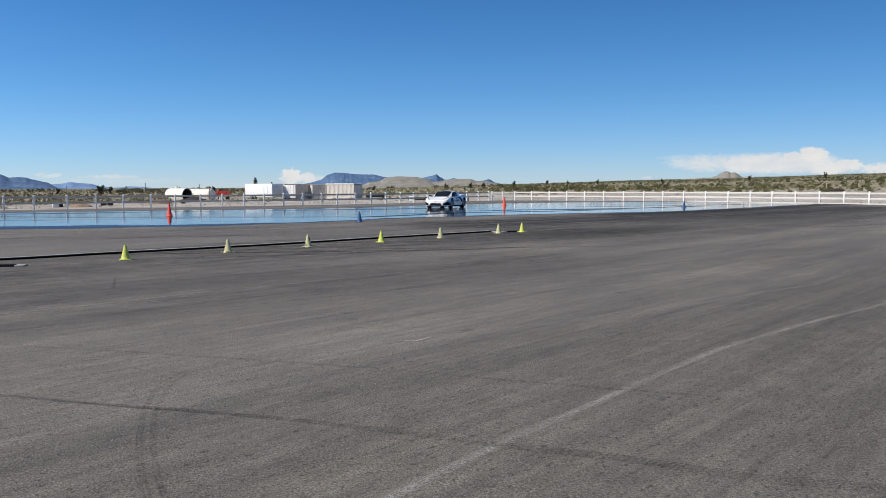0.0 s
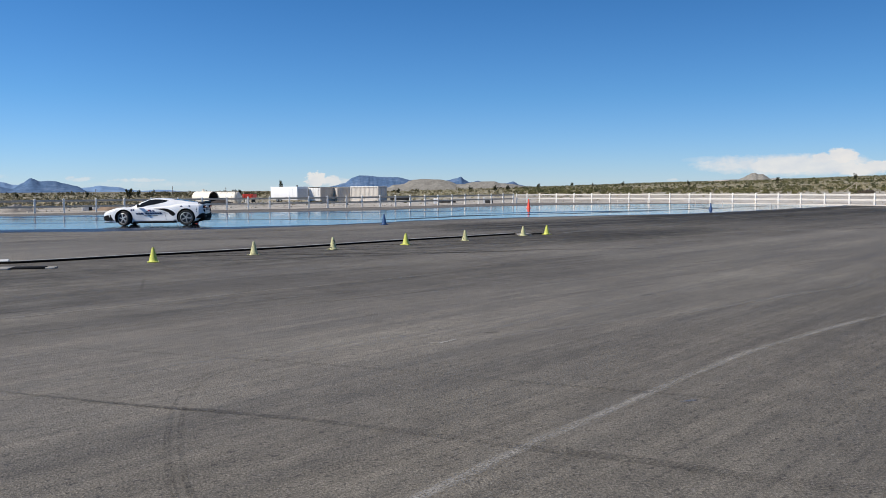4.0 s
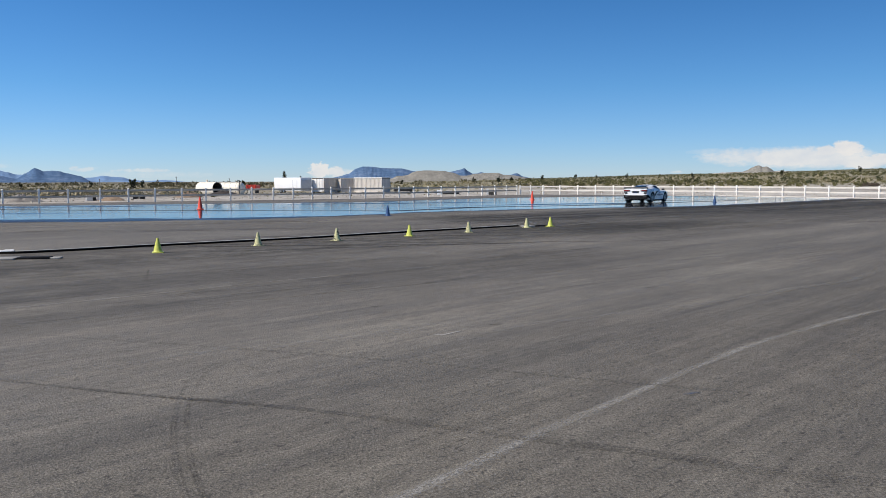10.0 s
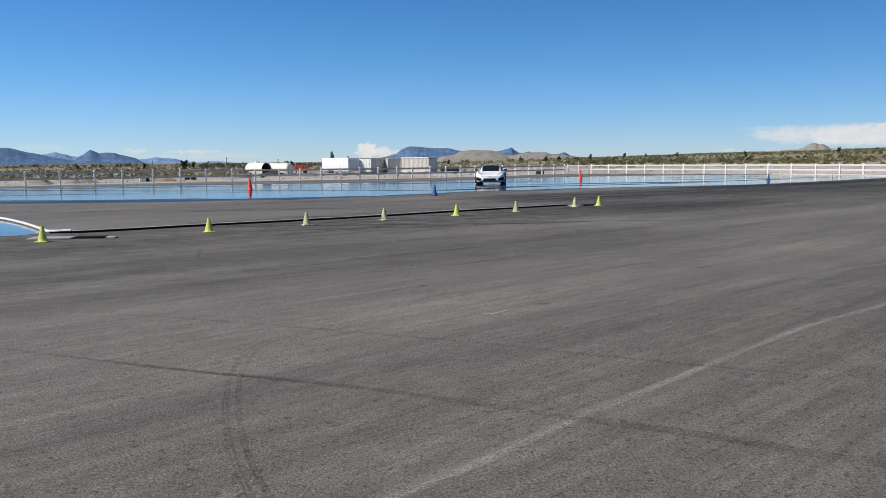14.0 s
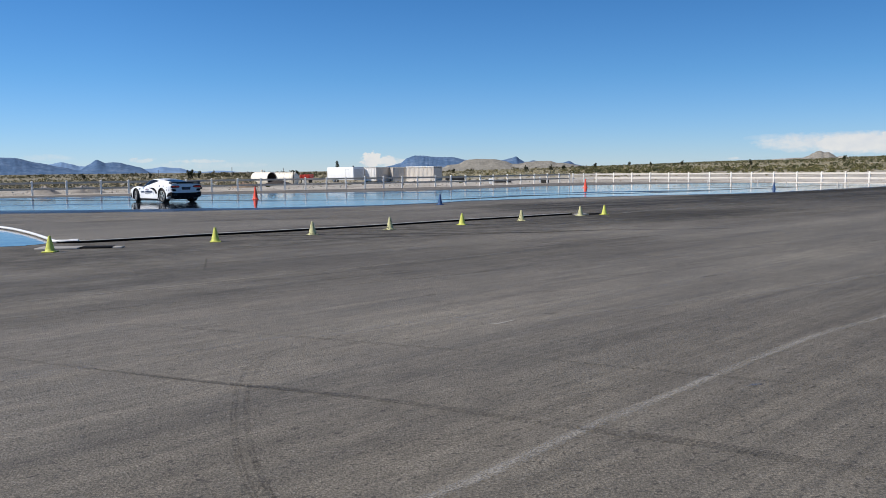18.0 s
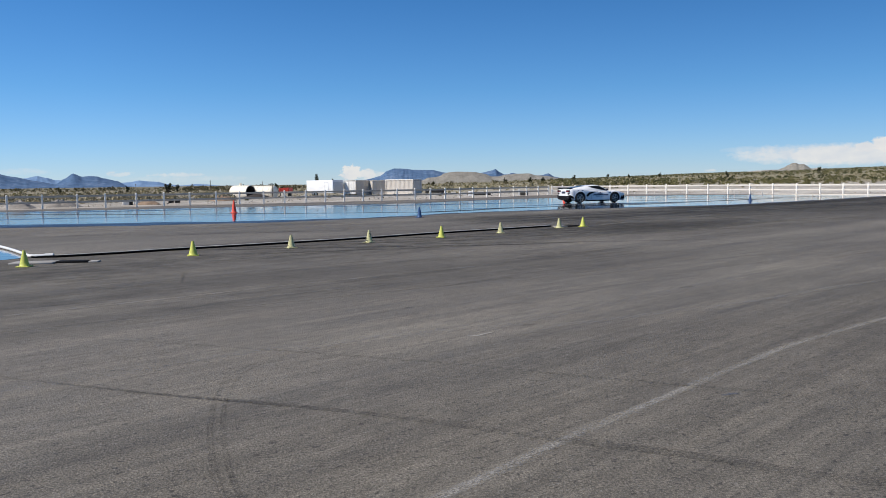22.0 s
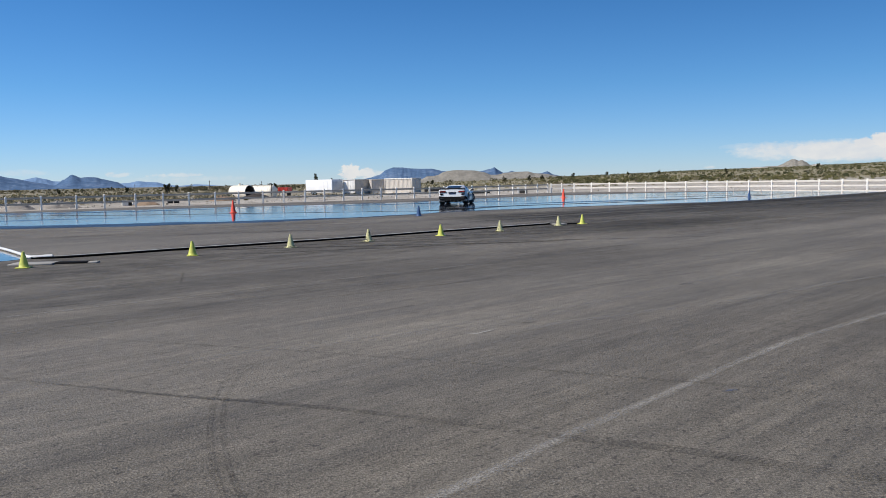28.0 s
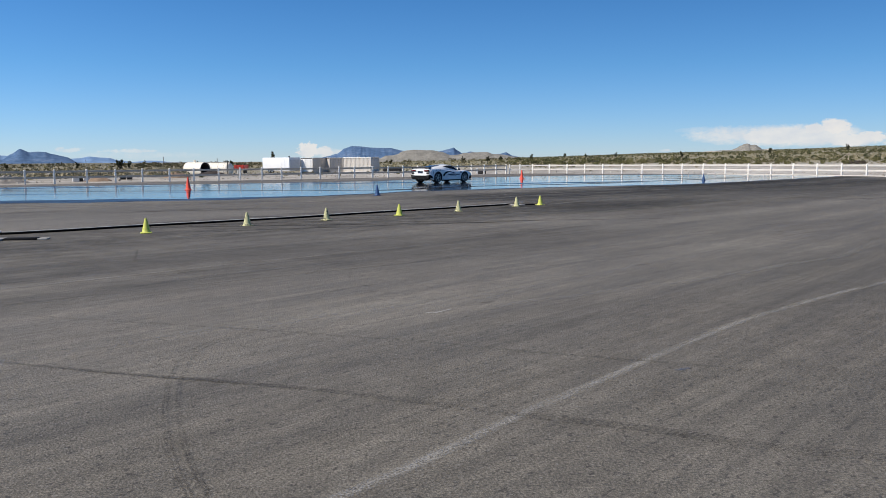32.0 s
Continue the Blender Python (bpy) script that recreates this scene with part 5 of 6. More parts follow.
def side_bars(bars, s):
    """Plain bars of lettering on the flank: middle, length, height, slant."""
    bm = bmesh.new()
    for y, z, ly, lz, slant in bars:
        corner = [(y + ly / 2 - slant, z - lz / 2), (y - ly / 2 - slant, z - lz / 2), (y - ly / 2 + slant, z + lz / 2), (y + ly / 2 + slant, z + lz / 2)]
        bm.faces.new([bm.verts.new((s * (side_x(a, b) + 0.005), a, b)) for a, b in corner])
    return bm


def top_band(line, s, lift=0.004):
    """A swept skin on the deck along (x, y, width) rows."""
    rows = []
    pts = rounded([(x, y, w) for x, y, w in line], 5)
    for i, p in enumerate(pts):
        d = pts[min(i + 1, len(pts) - 1)] - pts[max(i - 1, 0)]
        n = Vector((-d.y, d.x)).normalized()
        row = []
        for k in (-1, -0.5, 0, 0.5, 1):
            x, y = p.x + n.x * p.z * 0.5 * k, p.y + n.y * p.z * 0.5 * k
            row.append(Vector((x, y, top_z(x, y) + lift)))
        rows.append(row)
    return sheet(rows, s)


def wheel_meshes(r, width):
    turn = pose(0, 0, 0, 0, 90, 0)
    bm = bmesh.new()
    h = width / 2
    rim = r * 0.72
    lathe(bm, [(rim, -h * 0.9), (r * 0.90, -h), (r * 0.97, -h * 0.86), (r, -h * 0.6), (r, h * 0.6), (r * 0.97, h * 0.86), (r * 0.90, h), (rim, h * 0.9), (rim * 0.97, 0)], 40, turn, cap=False)
    tyre = mesh_of("wheel", bm, RUBBER)
    bm = bmesh.new()
    for s in (-1, 1):
        lathe(bm, [(rim, s * h * 0.92), (rim * 0.93, s * h * 0.97), (rim * 0.89, s * h * 0.7)], 36, turn, cap=False)
        for k in range(5):
            for off in (-0.12, 0.12):
                a = 2 * math.pi * k / 5 + off
                m = turn @ pose(0, 0, 0, 0, 0, math.degrees(a))
                box(bm, (rim * 0.53, 0, s * h * 0.80), (rim * 0.84, r * 0.065, h * 0.16), m, bevel=0.005)
        lathe(bm, [(rim * 0.25, s * h * 0.55), (rim * 0.23, s * h * 0.88), (rim * 0.08, s * h * 0.92)], 18, turn)
    rims = mesh_of("rim", bm, ALLOY)
    bm = bmesh.new()
    lathe(bm, [(rim * 0.98, -h * 0.5), (rim * 0.98, h * 0.5)], 28, turn)
    well = mesh_of("barrel", bm, CAR_BLACK)
    bm = bmesh.new()
    lathe(bm, [(rim * 0.62, -h * 0.56), (rim * 0.62, h * 0.56)], 28, turn)
    disc = mesh_of("brake_disc", bm, DARK_ALLOY)
    return tyre, rims, well, disc


def prism(bm, outline, x0, x1):
    """An outline in y and z, drawn out along x."""
    a = [bm.verts.new((x0, y, z)) for y, z in outline]
    b = [bm.verts.new((x1, y, z)) for y, z in outline]
    bm.faces.new(a)
    bm.faces.new(b[::-1])
    for i in range(len(a)):
        j = (i + 1) % len(a)
        bm.faces.new((a[i], a[j], b[j], b[i]))
    return bm


def build_car():
    car = thing("sports_car", "white low mid-engined sports coupe with navy lettering, on wet asphalt", "sports car", pose(0, 0, 0))
    body = car_body()
    body.parent = car
    tagged(body, label="glossy white bodywork")
    car_cabin(car)
    # inside: a dark tub that closes the view through the arches
    bm = bmesh.new()
    box(bm, (0, -0.05, 0.37), (1.08, 3.9, 0.42), bevel=0.05)
    part("chassis", bm, MATTE_BLACK, car, "black underbody")
    for s in (-1, 1):
        # the blade-shaped intake behind the door
        part("side_intake", side_patch([(0.02, 0.745, 0.76), (-0.25, 0.715, 0.765), (-0.45, 0.665, 0.765), (-0.60, 0.595, 0.745), (-0.72, 0.49, 0.70), (-0.82, 0.42, 0.645), (-0.90, 0.455, 0.575), (-0.94, 0.50, 0.52)], s), MATTE_BLACK, car, "black side air intake")
        part("intake_blade", side_patch([(-0.40, 0.585, 0.595), (-0.52, 0.575, 0.63), (-0.62, 0.525, 0.60), (-0.72, 0.455, 0.51)], s, 0.006), CAR_WHITE, car)
        bm = bmesh.new()
        box(bm, (s * 0.885, -0.04, 0.155), (0.09, 1.90, 0.085), bevel=0.015)
        part("sill", bm, MATTE_BLACK, car, "black side skirt")
        bm = bmesh.new()
        box(bm, (s * 0.99, 0.66, 0.905), (0.19, 0.11, 0.115), bevel=0.04)
        box(bm, (s * 0.88, 0.68, 0.85), (0.13, 0.05, 0.05), bevel=0.012)
        part("door_mirror", bm, CAR_BLACK, car)
        # lettering on the door, as plain bars
        bars = [(0.74 - 0.112 * k, 0.54, 0.099, 0.082, 0.02) for k in range(3)] + [(0.35 - 0.107 * k, 0.545, 0.095, 0.082, 0.02) for k in range(7)]
        part("lettering", side_bars(bars, s), NAVY, car, "navy lettering as a row of bars")
        part("small_lettering", side_bars([(0.14, 0.445, 0.58, 0.024, 0.0)], s), CARBON, car)
        part("emblem", side_bars([(0.30, 0.645, 0.10, 0.05, 0.02), (0.17, 0.665, 0.10, 0.10, 0.03), (0.03, 0.65, 0.10, 0.06, 0.02)], s), NAVY, car, "navy emblem shapes")
        part("emblem", side_bars([(0.235, 0.67, 0.04, 0.06, 0.02)], s), DECAL_RED, car, "small red emblem shape")
        part("lettering", side_bars([(-1.38, 0.86, 0.44, 0.06, 0.01)], s), NAVY, car)
        part("lettering", side_bars([(-1.94, 0.77 - 0.07 * k, 0.17, 0.034, 0.0) for k in range(3)], s), NAVY, car)
        part("race_number", side_bars([(0.98, 0.70, 0.065, 0.085, 0.006), (0.895, 0.70, 0.065, 0.085, 0.006)], s), NAVY, car)
        part("small_lettering", side_bars([(-0.92, 0.235, 0.12, 0.04, 0.0)], s), CAR_BLACK, car)
        # seams of the door
        part("door_seam", side_bars([(0.86, 0.49, 0.012, 0.54, -0.02), (-0.50, 0.42, 0.012, 0.36, 0.03)], s), CARBON, car)
        # headlight: a dark swept slit with a bright element
        lamp = part("headlight", top_band([(0.47, 2.13, 0.03), (0.58, 2.05, 0.08), (0.68, 1.93, 0.10), (0.755, 1.78, 0.085), (0.80, 1.58, 0.02)], s, 0.010), CAR_BLACK, car, "dark swept headlight")
        part("lens", top_band([(0.60, 2.01, 0.03), (0.68, 1.92, 0.045), (0.74, 1.80, 0.025)], s, 0.016), LAMP_LENS, lamp)
        # corner intake, with its white blade beneath the lamp
        corner = nose_patch([(s * 0.52, 0.235), (s * 0.905, 0.225), (s * 0.895, 0.49), (s * 0.56, 0.365)])
        part("front_intake", corner, MATTE_BLACK, car, "black corner air intake")
        # two-step tail lamps in angular black frames
        pod = part("tail_light", slab_y([(s * 0.37, 0.80), (s * 0.44, 0.875), (s * 0.82, 0.885), (s * 0.85, 0.79), (s * 0.80, 0.755), (s * 0.45, 0.765)], TAIL - 0.035, TAIL + 0.06), MATTE_BLACK, car, "black housing with red tail lamps")
        for x0, x1 in ((0.44, 0.60), (0.64, 0.79)):
            part("lens", slab_y([(s * x0, 0.80), (s * x0, 0.838), (s * x1, 0.842), (s * x1, 0.797)], TAIL - 0.05, TAIL - 0.03), RED_LENS, pod, "red lens")
        part("rear_vent", slab_y([(s * 0.58, 0.60), (s * 0.62, 0.71), (s * 0.82, 0.715), (s * 0.83, 0.66), (s * 0.74, 0.585)], TAIL - 0.02, TAIL + 0.08), MATTE_BLACK, car, "black corner outlet")
        part("rear_corner", side_patch([(-1.85, 0.30, 0.34), (-1.96, 0.31, 0.46), (-2.06, 0.34, 0.52), (-2.165, 0.44, 0.55)], s), MATTE_BLACK, car, "black lower bumper corner")
        for dx in (0.60, 0.71):
            bm = bmesh.new()
            box(bm, (s * dx, TAIL + 0.0, 0.40), (0.09, 0.13, 0.07), bevel=0.02)
            part("tailpipe", bm, DARK_ALLOY, car, "dark steel tailpipe")
    part("grille", nose_patch([(-0.47, 0.205), (0.47, 0.205), (0.36, 0.375), (-0.36, 0.375)]), MATTE_BLACK, car, "wide black front grille")
    part("badge", nose_patch([(-0.05, 0.455), (0.05, 0.455), (0.06, 0.485), (-0.06, 0.485)], 0.012, 4), NAVY, car)
    bm = bmesh.new()
    prism(bm, [(2.24, 0.125), (2.24, 0.145), (1.9, 0.165), (1.9, 0.125)], -0.70, 0.70)
    part("front_splitter", bm, MATTE_BLACK, car, "black front splitter")
    bumper = part("rear_diffuser", slab_y([(-0.86, 0.54), (-0.55, 0.50), (0.55, 0.50), (0.86, 0.54), (0.84, 0.34), (0.70, 0.24), (-0.70, 0.24), (-0.84, 0.34)], TAIL - 0.03, TAIL + 0.30), MATTE_BLACK, car, "black lower rear bumper")
    for x in (-0.36, -0.12, 0.12, 0.36):
        bm = bmesh.new()
        box(bm, (x, TAIL + 0.03, 0.24), (0.02, 0.20, 0.11), bevel=0.004)
        part("fin", bm, CARBON, bumper)
    plate = part("number_plate", slab_y([(-0.23, 0.655), (-0.25, 0.80), (0.25, 0.80), (0.23, 0.655)], TAIL - 0.012, TAIL + 0.03), CAR_BLACK, car, "dark plate recess")
    bm = bmesh.new()
    box(bm, (0, TAIL - 0.02, 0.72), (0.25, 0.012, 0.07))
    part("plate_bar", bm, NAVY, plate)
    # low wing on two stands, its ends turned down to the deck
    bm = bmesh.new()
    prism(bm, [(-1.94, 1.025), (-2.20, 1.075), (-2.215, 1.05), (-1.96, 0.995)], -0.80, 0.80)
    for s in (-1, 1):
        box(bm, (s * 0.42, -2.04, 1.0), (0.05, 0.14, 0.08), bevel=0.006)
        box(bm, (s * 0.81, -2.07, 1.005), (0.025, 0.28, 0.11), bevel=0.006)
    part("spoiler", bm, CARBON, car, "dark rear spoiler")
    wheels = []
    made = {}
    for wx, wy, wz, width in WHEELS:
        if wz not in made:
            made[wz] = wheel_meshes(wz, width)
        tyre, rims, well, disc = made[wz]
        wheel = new("wheel", tyre)
        wheel.parent = car
        wheel.matrix_basis = pose(wx, wy, wz)
        tagged(wheel, label="black tyre on a grey spoked wheel")
        for name, me in (("rim", rims), ("barrel", well), ("brake_disc", disc)):
            ob = new(name, me)
            ob.parent = wheel
        wheels.append((wheel, wx, wy, wz))
    return car, wheels


CAR, CAR_WHEELS = build_car()
# seconds, place (metres), heading (degrees clockwise from +y, counted on through the turns)
CAR_ROWS = [
    (0.0, 5.09, 60.62, 203.8), (0.5, 3.37, 56.63, 190.5), (1.0, 2.43, 52.82, 189.1), (1.5, 1.12, 48.18, 192.7), (2.0, -0.44, 43.66, 198.6), (2.5, -2.45, 40.66, 210.0),
    (3.0, -5.01, 38.84, 226.9), (3.5, -8.05, 37.80, 243.5), (4.0, -11.16, 38.46, 267.3), (4.5, -13.93, 40.29, 293.2), (5.0, -15.97, 42.84, 321.5), (5.5, -16.84, 45.63, 349.0),
    (6.0, -16.15, 48.20, 375.4), (6.5, -13.48, 49.77, 406.1), (7.0, -9.03, 49.97, 439.2), (7.5, -4.01, 51.11, 458.5), (8.0, 1.71, 52.31, 463.0), (8.5, 6.94, 53.39, 437.0),
    (9.0, 11.68, 54.70, 424.2), (9.5, 15.25, 56.40, 415.5), (10.0, 17.34, 58.35, 396.3), (10.5, 17.79, 60.84, 368.7), (11.0, 17.53, 64.87, 345.0), (11.5, 15.85, 67.14, 318.5),
    (12.0, 12.67, 67.24, 296.0), (12.5, 9.28, 65.60, 270.0), (13.0, 6.38, 62.02, 225.0), (13.5, 4.07, 58.73, 198.0), (14.0, 2.66, 55.64, 185.4), (14.5, 1.58, 51.39, 191.5),
    (15.0, 0.28, 47.46, 195.4), (15.5, -1.34, 44.04, 200.9), (16.0, -3.40, 41.36, 212.1), (16.5, -5.99, 39.61, 233.3), (17.0, -9.22, 39.01, 260.0), (17.5, -12.84, 41.25, 281.5),
    (18.0, -15.65, 43.74, 311.1), (18.5, -16.43, 46.03, 348.3), (19.0, -15.66, 48.80, 375.2), (19.5, -12.71, 50.70, 408.1), (20.0, -8.42, 52.11, 437.0), (20.5, -3.42, 53.62, 443.0),
    (21.0, 1.54, 55.02, 436.0), (21.5, 6.40, 55.94, 435.5), (22.0, 10.84, 57.50, 430.4), (22.5, 13.90, 60.15, 409.9), (23.0, 15.30, 63.00, 384.1), (23.5, 15.32, 66.15, 358.5),
    (24.0, 13.94, 67.86, 331.0), (24.5, 11.61, 68.19, 295.5), (25.0, 8.51, 67.26, 264.0), (25.5, 5.30, 65.01, 213.0), (26.0, 3.37, 62.01, 149.2), (26.5, 2.39, 60.04, 92.7),
    (27.0, 1.95, 58.26, 47.5), (27.5, 1.73, 56.77, 16.8), (28.0, 1.43, 55.67, 9.2), (28.5, 1.40, 54.93, 7.1), (29.0, 1.40, 54.66, 7.5), (29.5, 1.40, 54.55, 7.8),
    (30.0, 1.43, 54.63, 8.0), (30.5, 1.52, 55.40, 10.7), (31.0, 1.80, 56.16, 17.6), (31.5, 2.33, 56.69, 31.3), (32.0, 3.36, 57.69, 46.7),
]


def car_at(t):
    """Place, heading, speed and course at a moment, between the rows."""
    i = max(0, min(len(CAR_ROWS) - 2, int(t * 2)))
    a, b = CAR_ROWS[i], CAR_ROWS[i + 1]
    k = (t - a[0]) / (b[0] - a[0])
    vx, vy = (b[1] - a[1]) / (b[0] - a[0]), (b[2] - a[2]) / (b[0] - a[0])
    return a[3] + (b[3] - a[3]) * k, vx, vy


def motions():
    walk(CAR, [(t, pose(x, y, 0.009, 0, 0, -h)) for t, x, y, h in CAR_ROWS])
    rows = [[] for _ in CAR_WHEELS]
    spin, steer = [0.0] * 4, 0.0
    for f in range(0, 32 * FPS + 1):
        t = f / FPS
        h, vx, vy = car_at(t)
        speed = math.hypot(vx, vy)
        ahead = vx * math.sin(radians(h)) + vy * math.cos(radians(h))
        slip = (math.degrees(math.atan2(vx, vy)) - h + 180) % 360 - 180
        want = max(-30, min(30, slip)) if speed > 2.0 and abs(slip) < 110 else 24.0
        steer += (want - steer) * 0.15
        for i, (wheel, wx, wy, wz) in enumerate(CAR_WHEELS):
            spin[i] += max(-70.0, min(70.0, math.degrees(ahead / FPS / wz)))
            turn = pose(wx, wy, wz, 0, 0, -steer if wy > 0 else 0) @ pose(0, 0, 0, -(spin[i] % 360), 0, 0)
            rows[i].append((t, turn))
    for (wheel, *_), own in zip(CAR_WHEELS, rows):
        walk(wheel, own)


# ---- beyond the fence: stored boxes, trailer, tanks and heaps ----
def shipping_box(name, bearing, r, turn, length, material, label, ends, pale_roof=False):
    x, y = at(bearing, r)
    t = thing(name, label, "shipping container", pose(x, y, desert_height(x, y), 0, 0, turn), group="stored boxes")
    w, h = 2.44, 2.59
    for side, yy in ((1, 0.0), (-1, w)):
        bm = bmesh.new()
        n = int(length / 0.28)
        outline = []
        for k in range(n):
            x0 = length * k / n
            u = length / n
            outline += [(x0, 0), (x0 + 0.42 * u, 0), (x0 + 0.5 * u, 0.045), (x0 + 0.92 * u, 0.045)]
        outline.append((length, 0))
        lo = [bm.verts.new((a, yy + side * b, 0.16)) for a, b in outline]
        hi = [bm.verts.new((a, yy + side * b, h - 0.1)) for a, b in outline]
        for k in range(len(lo) - 1):
            bm.faces.new((lo[k], lo[k + 1], hi[k + 1], hi[k]))
        part("side_wall", bm, material, t)
    for xx in (0.0, length):
        bm = bmesh.new()
        for k in range(2):
            box(bm, (xx, w * (0.255 + 0.49 * k), h / 2), (0.06, w * 0.485, h - 0.3), bevel=0.01)
        door = part("end_door", bm, ends, t)
        for k in range(4):
            bm = bmesh.new()
            tube(bm, [(xx + (-0.05 if xx == 0 else 0.05), w * (0.14 + 0.24 * k), 0.2), (xx + (-0.05 if xx == 0 else 0.05), w * (0.14 + 0.24 * k), h - 0.2)], 0.02, 6)
            part("lock_rod", bm, TRAILER_GREY, door)
    for z in (0.08, h - 0.06):
        for yy in (0.0, w):
            bm = bmesh.new()
            box(bm, (length / 2, yy, z), (length, 0.1, 0.16 if z < 1 else 0.12), bevel=0.01)
            part("rail", bm, material, t)
    for xx in (0.0, length):
        for yy in (0.0, w):
            bm = bmesh.new()
            box(bm, (xx, yy, h / 2), (0.13, 0.13, h), bevel=0.01)
            part("corner_post", bm, material, t)
    bm = bmesh.new()
    box(bm, (length / 2, w / 2, h + 0.01), (length + 0.12, w + 0.12, 0.16 if pale_roof else 0.07), bevel=0.01)
    part("roof", bm, BOX_WHITE, t)
    bm = bmesh.new()
    box(bm, (length / 2, w / 2, 0.14), (length - 0.1, w - 0.1, 0.1))
    part("floor_pan", bm, DARK_GRATE, t)


def box_trailer():
    x, y = at(-8.95, 152)
    t = thing("box_trailer", "white enclosed box trailer with grey rear roller door", "trailer", pose(x, y, desert_height(x, y), 0, 0, -43))
    L, w, h = 7.4, 2.5, 2.75
    bm = bmesh.new()
    box(bm, (L / 2, w / 2, 0.45 + (h - 0.45) / 2), (L, w, h - 0.45), bevel=0.06)
    part("body", bm, TRAILER_WHITE, t)
    bm = bmesh.new()
    box(bm, (L + 0.01, w / 2, 1.45), (0.04, w * 0.86, 1.85), bevel=0.01)
    door = part("roller_door", bm, TRAILER_GREY, t, "grey roller door")
    for k in range(6):
        bm = bmesh.new()
        box(bm, (L + 0.035, w / 2, 0.7 + 0.3 * k), (0.02, w * 0.84, 0.03))
        part("slat", bm, TRAILER_GREY, door)
    bm = bmesh.new()
    for xx, zz, sx, sz in ((5.2, 1.45, 0.04, 1.8), (6.2, 1.45, 0.04, 1.8), (5.7, 2.35, 1.04, 0.04)):
        box(bm, (xx, -0.005, zz), (sx, 0.03, sz))
    part("door_frame", bm, TRAILER_GREY, t)
    for k in range(2):
        bm = bmesh.new()
        lathe(bm, [(0.2, -0.12), (0.34, -0.12), (0.34, 0.12), (0.2, 0.12)], 18, pose(1.9 + 0.8 * k, 0.1, 0.34, 90, 0, 0))
        wheel = part("wheel", bm, RUBBER, t)
        bm = bmesh.new()
        lathe(bm, [(0.19, -0.1), (0.19, 0.14)], 14, pose(1.9 + 0.8 * k, 0.1, 0.34, 90, 0, 0))
        part("hub", bm, STEEL, wheel)
    bm = bmesh.new()
    tube(bm, [(0, 0.4, 0.5), (-1.2, w / 2, 0.5), (0, w - 0.4, 0.5)], 0.05, 6)
    part("drawbar", bm, DARK_GRATE, t)
    bm = bmesh.new()
    box(bm, (L - 0.6, 0.5, h + 0.12), (0.18, 0.18, 0.26), bevel=0.02)
    part("roof_vent", bm, DARK_GRATE, t)


